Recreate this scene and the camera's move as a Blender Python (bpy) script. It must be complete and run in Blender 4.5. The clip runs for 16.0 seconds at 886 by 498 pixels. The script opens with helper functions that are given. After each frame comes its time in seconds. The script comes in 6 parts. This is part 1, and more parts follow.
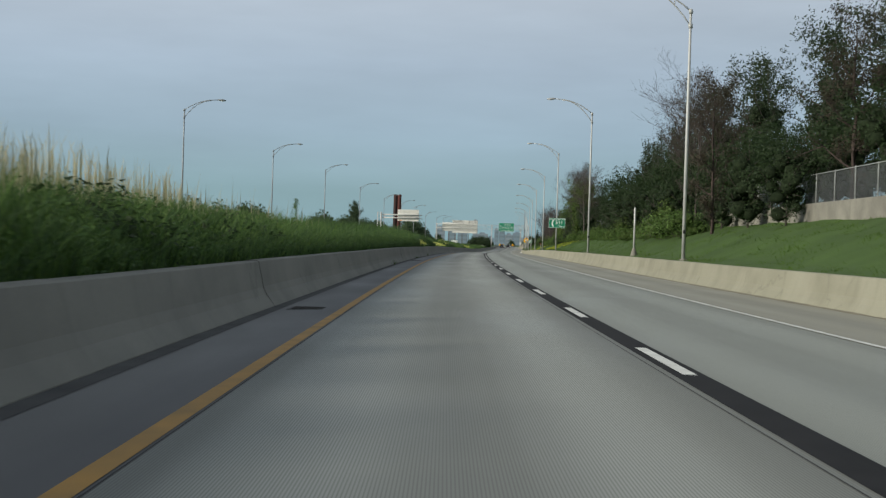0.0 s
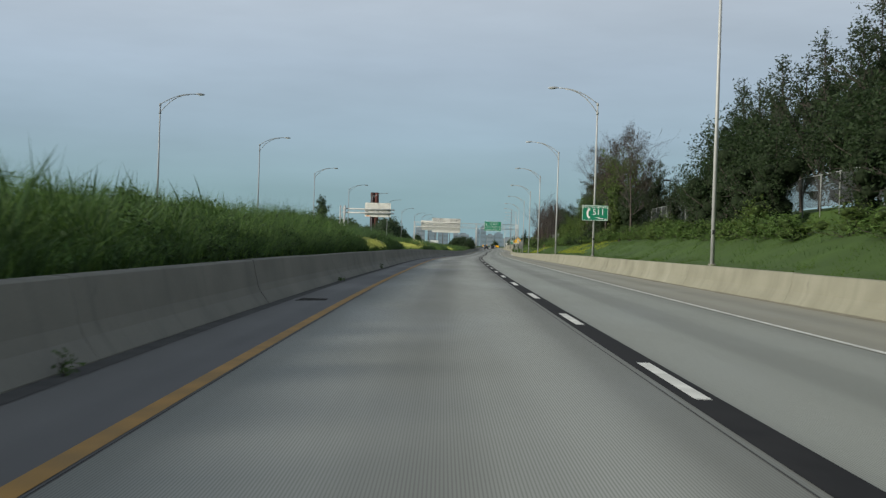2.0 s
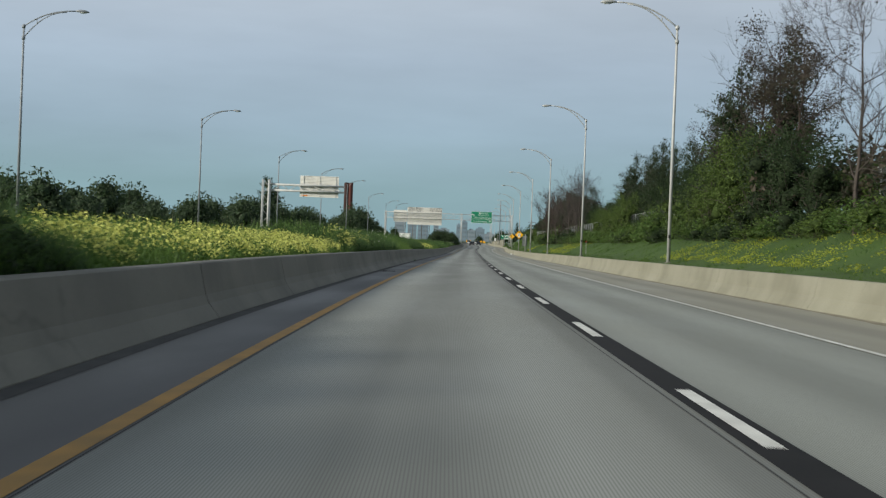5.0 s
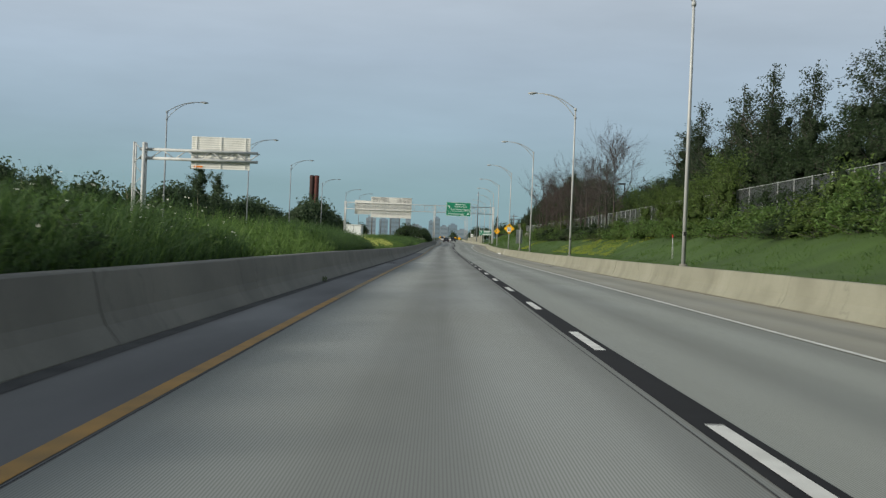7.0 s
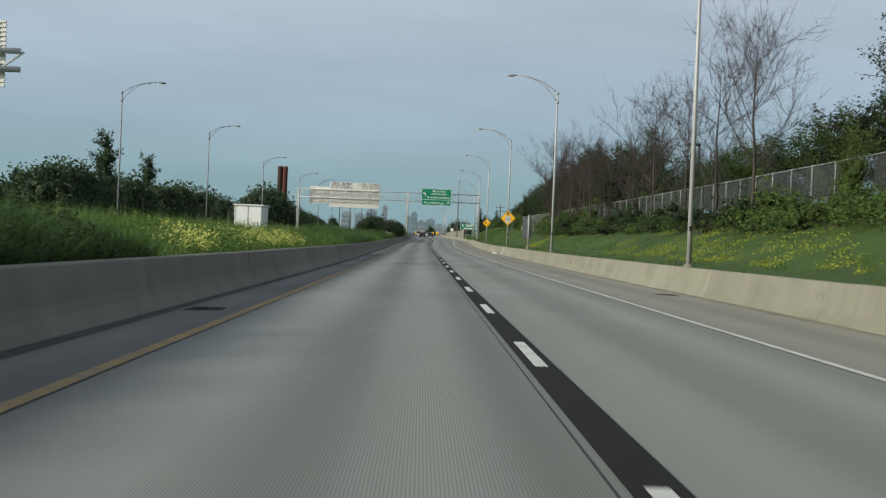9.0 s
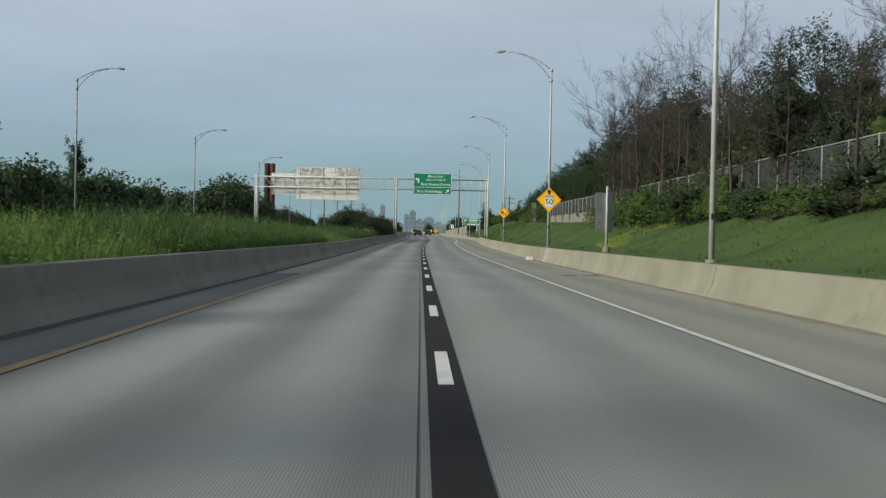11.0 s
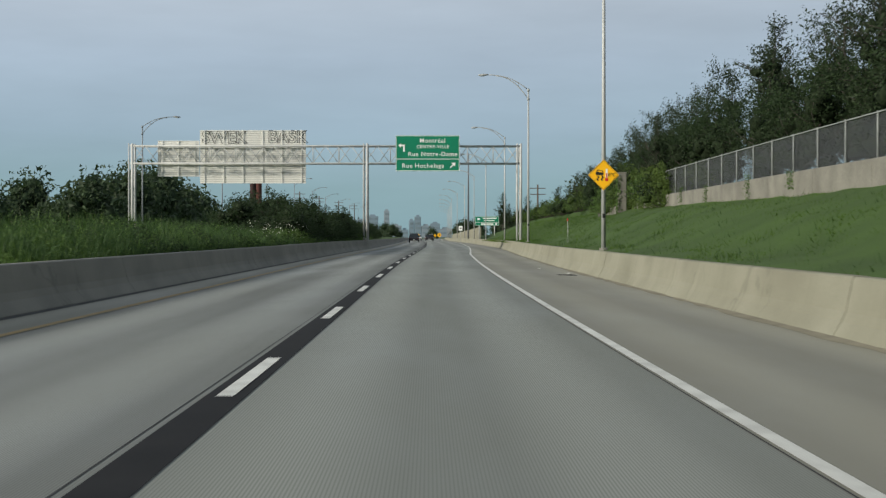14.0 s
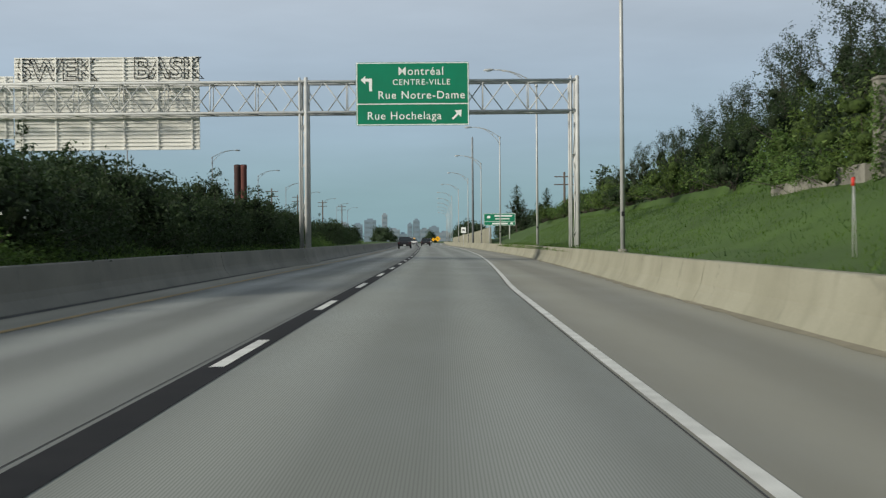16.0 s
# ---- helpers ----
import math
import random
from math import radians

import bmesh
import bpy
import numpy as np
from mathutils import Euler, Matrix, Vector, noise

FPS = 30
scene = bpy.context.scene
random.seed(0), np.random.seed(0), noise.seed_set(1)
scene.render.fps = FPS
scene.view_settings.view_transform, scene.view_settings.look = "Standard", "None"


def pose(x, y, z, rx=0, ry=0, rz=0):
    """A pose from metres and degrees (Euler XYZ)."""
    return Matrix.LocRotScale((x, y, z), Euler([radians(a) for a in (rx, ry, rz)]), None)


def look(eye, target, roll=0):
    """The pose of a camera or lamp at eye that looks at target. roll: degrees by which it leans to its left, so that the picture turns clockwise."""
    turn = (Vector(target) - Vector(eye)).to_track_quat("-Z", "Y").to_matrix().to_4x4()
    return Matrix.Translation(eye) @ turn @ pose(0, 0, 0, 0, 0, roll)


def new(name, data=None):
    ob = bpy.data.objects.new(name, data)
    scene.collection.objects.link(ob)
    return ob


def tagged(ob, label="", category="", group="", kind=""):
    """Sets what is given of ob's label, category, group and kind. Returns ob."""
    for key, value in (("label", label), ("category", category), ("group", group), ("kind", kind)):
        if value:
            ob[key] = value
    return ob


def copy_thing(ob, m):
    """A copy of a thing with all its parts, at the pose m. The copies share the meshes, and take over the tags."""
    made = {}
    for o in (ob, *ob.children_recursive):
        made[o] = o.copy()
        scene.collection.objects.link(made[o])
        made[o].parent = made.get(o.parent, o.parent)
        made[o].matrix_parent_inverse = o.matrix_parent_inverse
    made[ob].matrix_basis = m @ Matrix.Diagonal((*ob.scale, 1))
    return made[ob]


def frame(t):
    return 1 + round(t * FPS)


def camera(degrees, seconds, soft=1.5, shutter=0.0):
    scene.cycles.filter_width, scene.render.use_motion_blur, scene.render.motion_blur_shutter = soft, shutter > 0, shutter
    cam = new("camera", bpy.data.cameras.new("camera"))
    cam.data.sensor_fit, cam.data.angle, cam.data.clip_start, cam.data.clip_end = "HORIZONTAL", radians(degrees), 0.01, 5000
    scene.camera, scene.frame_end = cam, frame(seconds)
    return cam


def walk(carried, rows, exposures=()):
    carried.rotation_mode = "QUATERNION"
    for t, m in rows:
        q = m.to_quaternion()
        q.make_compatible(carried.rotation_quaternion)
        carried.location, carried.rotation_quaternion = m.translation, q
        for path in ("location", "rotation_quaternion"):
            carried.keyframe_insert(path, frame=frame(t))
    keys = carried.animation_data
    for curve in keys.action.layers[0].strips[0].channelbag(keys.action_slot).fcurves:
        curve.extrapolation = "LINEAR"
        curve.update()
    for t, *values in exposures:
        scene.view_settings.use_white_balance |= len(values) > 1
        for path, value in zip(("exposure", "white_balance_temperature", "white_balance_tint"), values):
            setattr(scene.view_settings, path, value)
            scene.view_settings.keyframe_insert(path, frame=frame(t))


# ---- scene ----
cam = camera(36.15, 16.0, soft=1.3, shutter=0.15)
PATH = [
    (0, look((-2.033, 37.344, 1.074), (-1.459, 137.342, 0.738), 1.770)),
    (0.5, look((-1.879, 51.356, 1.092), (-0.860, 151.350, 0.775), 1.748)),
    (1, look((-1.697, 65.349, 1.120), (-0.312, 165.339, 0.853), 1.713)),
    (1.5, look((-1.464, 79.302, 1.150), (0.356, 179.284, 0.764), 1.759)),
    (2, look((-1.171, 93.238, 1.183), (0.854, 193.218, 0.941), 1.849)),
    (2.5, look((-0.831, 107.150, 1.217), (1.410, 207.123, 0.759), 1.864)),
    (3, look((-0.459, 121.032, 1.243), (1.950, 221.002, 0.707), 1.963)),
    (3.5, look((-0.059, 134.915, 1.256), (2.578, 234.879, 0.760), 1.958)),
    (4, look((0.359, 148.786, 1.260), (3.229, 248.744, 0.877), 2.075)),
    (4.5, look((0.797, 162.645, 1.261), (3.963, 262.594, 0.700), 2.067)),
    (5, look((1.252, 176.539, 1.260), (4.747, 276.476, 0.707), 2.217)),
    (5.7, look((1.985, 196.079, 1.249), (6.272, 295.985, 0.631), 2.238)),
    (6.3, look((2.744, 212.888, 1.216), (7.613, 312.767, 0.550), 2.253)),
    (6.9, look((3.625, 229.744, 1.167), (9.076, 329.593, 0.454), 2.268)),
    (7.5, look((4.604, 246.634, 1.118), (10.636, 346.449, 0.357), 2.284)),
    (8, look((5.511, 260.724, 1.077), (12.157, 360.500, 0.281), 2.155)),
    (8.5, look((6.478, 274.813, 1.033), (13.445, 374.565, 0.037), 2.305)),
    (9, look((7.472, 288.871, 0.985), (14.662, 388.607, -0.002), 2.299)),
    (9.5, look((8.475, 302.879, 0.930), (15.593, 402.619, -0.247), 2.304)),
    (10.1, look((9.693, 319.637, 0.866), (16.845, 419.375, -0.280), 1.872)),
    (10.8, look((11.125, 339.114, 0.798), (18.327, 438.848, -0.306), 1.283)),
    (11.4, look((12.368, 355.732, 0.746), (19.605, 455.464, -0.328), 0.850)),
    (12, look((13.621, 372.261, 0.703), (20.894, 471.991, -0.340), 0.417)),
    (12.5, look((14.679, 385.953, 0.676), (22.076, 485.675, -0.168), 0.131)),
    (13, look((15.729, 399.556, 0.655), (22.732, 499.309, 0.083), 0.133)),
    (13.5, look((16.728, 413.103, 0.635), (23.603, 512.864, -0.050), 0.031)),
    (14, look((17.689, 426.547, 0.621), (24.399, 526.319, -0.082), -0.001)),
    (14.5, look((18.629, 439.840, 0.624), (25.237, 539.620, 0.108), -0.170)),
    (15, look((19.510, 452.396, 0.649), (26.018, 552.183, 0.245), -0.185)),
    (15.5, look((20.391, 465.602, 0.693), (27.000, 565.383, 0.344), -0.445)),
    (16, look((21.248, 478.437, 0.740), (28.007, 578.208, 0.324), -0.471)),
]
walk(cam, PATH)

# ---- world, sun ----
world = bpy.data.worlds.new("hazy_sky")
scene.world = world
world.use_nodes = True
wn, wl_ = world.node_tree.nodes, world.node_tree.links
wn.clear()


def wnode(kind, **values):
    n = wn.new(kind)
    for k, v in values.items():
        n.inputs[k].default_value = v
    return n


SUN_EL, SUN_AZ = radians(19), radians(-116)  # azimuth clockwise from +y
sky = wn.new("ShaderNodeTexSky")
sky.sky_type, sky.sun_disc = "NISHITA", False
sky.sun_elevation, sky.sun_rotation = SUN_EL, SUN_AZ
sky_gain = wn.new("ShaderNodeVectorMath")
sky_gain.operation = "SCALE"
sky_gain.inputs["Scale"].default_value = 0.09
coord = wn.new("ShaderNodeTexCoord")
split = wn.new("ShaderNodeSeparateXYZ")
ramp = wn.new("ShaderNodeValToRGB")
cr = ramp.color_ramp
cr.elements[0].position, cr.elements[0].color = 0.0, (0.248, 0.410, 0.468, 1)
cr.elements[1].position, cr.elements[1].color = 1.0, (0.28, 0.33, 0.365, 1)
for pos, col in ((0.035, (0.253, 0.404, 0.462)), (0.08, (0.327, 0.447, 0.549)), (0.13, (0.401, 0.497, 0.603)), (0.20, (0.517, 0.583, 0.662)), (0.40, (0.42, 0.47, 0.525))):
    e = cr.elements.new(pos)
    e.color = (*col, 1)
stretch = wn.new("ShaderNodeMapping")
stretch.inputs["Scale"].default_value = (2.2, 2.2, 11.0)
cloud = wnode("ShaderNodeTexNoise", Scale=1.6, Detail=5.0, Roughness=0.55)
cloud_range = wn.new("ShaderNodeMapRange")
for k, v in (("From Min", 0.3), ("From Max", 0.7), ("To Min", 0.90), ("To Max", 1.10)):
    cloud_range.inputs[k].default_value = v
clouds = wn.new("ShaderNodeVectorMath")
clouds.operation = "SCALE"
blend = wn.new("ShaderNodeMix")
blend.data_type = "RGBA"
blend.inputs[0].default_value = 0.10
back = wn.new("ShaderNodeBackground")
back.inputs["Strength"].default_value = 1.0
outw = wn.new("ShaderNodeOutputWorld")
wl_.new(coord.outputs["Generated"], split.inputs[0])
wl_.new(split.outputs["Z"], ramp.inputs[0])
wl_.new(coord.outputs["Generated"], stretch.inputs[0])
wl_.new(stretch.outputs[0], cloud.inputs["Vector"])
wl_.new(cloud.outputs[0], cloud_range.inputs["Value"])
wl_.new(ramp.outputs[0], clouds.inputs[0])
wl_.new(cloud_range.outputs[0], clouds.inputs["Scale"])
wl_.new(sky.outputs[0], sky_gain.inputs[0])
wl_.new(clouds.outputs[0], blend.inputs[6])
wl_.new(sky_gain.outputs[0], blend.inputs[7])
wl_.new(blend.outputs[2], back.inputs["Color"])
wl_.new(back.outputs[0], outw.inputs["Surface"])

sun_data = bpy.data.lights.new("sun", "SUN")
sun_data.energy, sun_data.angle, sun_data.color = 4.3, radians(8), (1.0, 0.945, 0.81)
sun = new("sun", sun_data)
sdir = Vector((math.sin(SUN_AZ) * math.cos(SUN_EL), math.cos(SUN_AZ) * math.cos(SUN_EL), math.sin(SUN_EL)))
sun.matrix_world = look(sdir * 100, (0, 0, 0))

# ---- road line: lateral place and height of the crown, every 40 m ----
KNOT0, KNOT = -40.0, 40.0
CROWN_X = np.array([-0.13, 0.0, 0.13, 0.54, 1.34, 2.56, 4.05, 5.96, 8.11, 10.36, 12.61, 14.81, 17.04, 19.43, 22.22, 24.83, 27.43, 30.03, 32.62, 35.21, 37.8, 40.38, 42.97, 45.55, 48.13, 50.71, 53.3])
CROWN_Z = np.array([-0.002, -0.0, -0.0, 0.071, 0.157, 0.177, 0.16, 0.05, -0.082, -0.248, -0.391, -0.452, -0.465, -0.336, -0.171, -0.083, 0.004, 0.088, 0.169, 0.249, 0.328, 0.405, 0.482, 0.559, 0.635, 0.711, 0.787])
CROWN_X = CROWN_X - np.interp(KNOT0 + KNOT * np.arange(len(CROWN_X)), [560, 600, 683, 800], [0, 0.3, 1.2, 3.6])  # the far bend
CROSS = 0.0248
YELLOW, WHITE, EDGE_L, EDGE_R = -3.82, 3.46, -5.1, 6.5


def along(kv, s):
    s = np.asarray(s, float)
    n = len(kv)
    u = np.clip((s - KNOT0) / KNOT, 1, n - 2.001)
    i = u.astype(int)
    f = u - i
    a, b, c, d = kv[i - 1], kv[i], kv[i + 1], kv[np.minimum(i + 2, n - 1)]
    v = b + 0.5 * f * (c - a + f * (2 * a - 5 * b + 4 * c - d + f * (3 * (b - c) + d - a)))
    last = KNOT0 + KNOT * (n - 2.001)
    return v + np.where(s > last, (s - last) * (kv[-2] - kv[-3]) / KNOT, 0)


def road(s, off, h=0.0):
    """Points at distance s along the road, off metres right of the crown, h over the crown."""
    s, off, h = np.broadcast_arrays(np.asarray(s, float), np.asarray(off, float), np.asarray(h, float))
    return np.stack([along(CROWN_X, s) + off, s, along(CROWN_Z, s) + h], -1)


def turn(s):
    return -math.degrees(math.atan(float(along(CROWN_X, s + 1) - along(CROWN_X, s - 1)) / 2))


def at(s, off, h=0.0, rz=0.0):
    x, y, z = road(s, off, h)
    return pose(x, y, z, 0, 0, turn(s) + rz)


def widen(s, most=2.4):
    """The outer lane opens towards the exit."""
    return np.minimum(np.interp(s, [510, 547, 579, 640, 724], [0, 0.74, 1.34, 2.14, 2.4]), most)


def lane_z(off):
    return -CROSS * np.abs(off)


BANK_R = np.array([(7.0, 0.42), (7.6, 0.55), (8.9, 0.75), (11, 1.65), (13.2, 2.35), (13.9, 2.5), (14.2, 3.0), (16, 3.3), (20, 3.9), (30, 4.6), (60, 5.0), (150, 5.5), (4500, 6)])
BANK_L = np.array([(5.6, 0.40), (6.2, 0.55), (9, 0.75), (14, 0.8), (26, 0.9), (45, 1.2), (80, 1.6), (200, 2.0), (4500, 3)])


def bank(s, off):
    """Height of the ground beside the road over the crown."""
    s, off = np.broadcast_arrays(np.asarray(s, float), np.asarray(off, float))
    r = np.interp(off, BANK_R[:, 0], BANK_R[:, 1])
    hill = np.interp(s, [470, 530, 600, 700], [0, 1, 1, 0.0]) * np.interp(off, [9, 14, 20, 60], [0, 0.35, 0.6, 0])
    left = np.interp(-off, BANK_L[:, 0], BANK_L[:, 1])
    fade = np.interp(s, [640, 760], [1, 0.35])
    return np.where(off > 0, (r + hill) * fade, left)


# ---- materials ----
def material(name, col, col2=None, scale=3.0, fine=40.0, rough=0.8, rough2=None, bump=0.0, metallic=0.0, vary=0.0, island=0.0, spec=0.4, coords="Object", stretch_by=None):
    """Two colours mixed by a coarse and a fine noise, with grain, bump, and variation from piece to piece."""
    m = bpy.data.materials.new(name)
    m.use_nodes = True
    n, l = m.node_tree.nodes, m.node_tree.links
    b = n["Principled BSDF"]
    b.inputs["Metallic"].default_value = metallic
    b.inputs["Specular IOR Level"].default_value = spec
    col2 = col2 or tuple(c * 0.72 for c in col)
    tc = n.new("ShaderNodeTexCoord")
    mp = n.new("ShaderNodeMapping")
    if stretch_by:
        mp.inputs["Scale"].default_value = stretch_by
    l.new(tc.outputs[coords], mp.inputs[0])
    big, small = n.new("ShaderNodeTexNoise"), n.new("ShaderNodeTexNoise")
    for t, sc, de in ((big, scale, 4), (small, fine, 3)):
        t.inputs["Scale"].default_value, t.inputs["Detail"].default_value = sc, de
        l.new(mp.outputs[0], t.inputs["Vector"])
    mix = n.new("ShaderNodeMath")
    mix.operation = "MULTIPLY_ADD"
    mix.inputs[1].default_value, mix.inputs[2].default_value = 0.4, -0.2
    l.new(small.outputs[0], mix.inputs[0])
    add = n.new("ShaderNodeMath")
    l.new(big.outputs[0], add.inputs[0])
    l.new(mix.outputs[0], add.inputs[1])
    rng = n.new("ShaderNodeMapRange")
    rng.inputs["From Min"].default_value, rng.inputs["From Max"].default_value = 0.3, 0.7
    l.new(add.outputs[0], rng.inputs["Value"])
    cm = n.new("ShaderNodeMix")
    cm.data_type = "RGBA"
    cm.inputs[6].default_value, cm.inputs[7].default_value = (*col2, 1), (*col, 1)
    l.new(rng.outputs[0], cm.inputs[0])
    out = cm.outputs[2]
    for amount, node_kind, socket in ((vary, "ShaderNodeObjectInfo", "Random"), (island, "ShaderNodeNewGeometry", "Random Per Island")):
        if amount:
            src = n.new(node_kind)
            mr = n.new("ShaderNodeMapRange")
            mr.inputs["To Min"].default_value, mr.inputs["To Max"].default_value = 1 - amount, 1 + amount
            l.new(src.outputs[socket], mr.inputs["Value"])
            sc = n.new("ShaderNodeVectorMath")
            sc.operation = "SCALE"
            l.new(out, sc.inputs[0])
            l.new(mr.outputs[0], sc.inputs["Scale"])
            out = sc.outputs[0]
    l.new(out, b.inputs["Base Color"])
    rr = n.new("ShaderNodeMapRange")
    rr.inputs["To Min"].default_value, rr.inputs["To Max"].default_value = rough2 if rough2 is not None else min(1, rough + 0.1), rough
    l.new(rng.outputs[0], rr.inputs["Value"])
    l.new(rr.outputs[0], b.inputs["Roughness"])
    if bump:
        bp = n.new("ShaderNodeBump")
        bp.inputs["Strength"].default_value, bp.inputs["Distance"].default_value = bump, 0.02
        l.new(add.outputs[0], bp.inputs["Height"])
        l.new(bp.outputs[0], b.inputs["Normal"])
    return m


def lane_material(name, col, dark, pale, groove, patchy, far_dark=0.0):
    """Concrete or asphalt laid along the road: u runs across, v along, in metres."""
    m = bpy.data.materials.new(name)
    m.use_nodes = True
    n, l = m.node_tree.nodes, m.node_tree.links
    b = n["Principled BSDF"]
    b.inputs["Specular IOR Level"].default_value = 0.22
    uv = n.new("ShaderNodeUVMap")
    sep = n.new("ShaderNodeSeparateXYZ")
    l.new(uv.outputs[0], sep.inputs[0])

    def noise_at(sx, sy, scale, detail=4):
        mp = n.new("ShaderNodeMapping")
        mp.inputs["Scale"].default_value = (sx, sy, 1)
        t = n.new("ShaderNodeTexNoise")
        t.inputs["Scale"].default_value, t.inputs["Detail"].default_value = scale, detail
        l.new(uv.outputs[0], mp.inputs[0])
        l.new(mp.outputs[0], t.inputs["Vector"])
        return t.outputs[0]

    def mixed(fac, a, c2):
        mx = n.new("ShaderNodeMix")
        mx.data_type = "RGBA"
        l.new(fac, mx.inputs[0])
        for v, sock in ((a, mx.inputs[6]), (c2, mx.inputs[7])):
            if isinstance(v, tuple):
                sock.default_value = (*v, 1)
            else:
                l.new(v, sock)
        return mx.outputs[2]

    def ranged(v, a, c2, lo=0.0, hi=1.0):
        r = n.new("ShaderNodeMapRange")
        for k, q in (("From Min", a), ("From Max", c2), ("To Min", lo), ("To Max", hi)):
            r.inputs[k].default_value = q
        l.new(v, r.inputs["Value"])
        return r.outputs[0]

    tone = mixed(ranged(noise_at(0.95, 0.006, 1.0, 3), 0.36, 0.64), dark, col)  # long wheel-path streaks
    tone = mixed(ranged(sep.outputs["Y"], 330, 440, 0.0, far_dark), tone, tuple(c * 0.86 for c in dark))  # grows darker along the road from 330 to 440 m
    tone = mixed(ranged(noise_at(0.62, 0.028, 1.0, 5), 0.47, 0.70, 0, patchy), tone, pale)  # worn pale patches
    band = n.new("ShaderNodeTexWave")  # polished wheel paths, with the sky's sheen partly put into the pale tone
    band.wave_type, band.bands_direction = "BANDS", "X"
    for k, q in (("Scale", 0.175), ("Distortion", 1.6), ("Detail", 2.0), ("Detail Scale", 0.6), ("Phase Offset", 0.9)):
        band.inputs[k].default_value = q
    mpb = n.new("ShaderNodeMapping")
    mpb.inputs["Scale"].default_value = (1, 0.012, 1)
    l.new(uv.outputs[0], mpb.inputs[0])
    l.new(mpb.outputs[0], band.inputs["Vector"])
    tone = mixed(ranged(band.outputs["Fac"], 0.2, 1.0, 0, 0.6), tone, pale)
    tone = mixed(ranged(band.outputs["Fac"], 0.0, 0.5, 0.45, 0.0), tone, dark)
    tone = mixed(ranged(noise_at(1, 1, 55.0), 0.25, 0.75, 0.0, 0.28), tone, dark)  # grain
    wave = n.new("ShaderNodeTexWave")
    wave.wave_type, wave.bands_direction = "BANDS", "X"
    wave.inputs["Scale"].default_value, wave.inputs["Distortion"].default_value = 3.2, 0.25
    wave.inputs["Detail"].default_value = 1.0
    mpw = n.new("ShaderNodeMapping")
    mpw.inputs["Scale"].default_value = (5, 0.15, 1)
    l.new(uv.outputs[0], mpw.inputs[0])
    l.new(mpw.outputs[0], wave.inputs["Vector"])
    if groove:
        tone = mixed(ranged(wave.outputs["Fac"], 0.1, 0.6, groove, 0.0), tone, tuple(c * 0.6 for c in dark))
    l.new(tone, b.inputs["Base Color"])
    l.new(ranged(noise_at(0.5, 0.12, 1.0, 6), 0.35, 0.68, 0.8, 0.55), b.inputs["Roughness"])
    bp = n.new("ShaderNodeBump")
    bp.inputs["Strength"].default_value, bp.inputs["Distance"].default_value = 0.25, 0.004
    l.new(noise_at(1, 1, 90.0), bp.inputs["Height"])
    l.new(bp.outputs[0], b.inputs["Normal"])
    return m


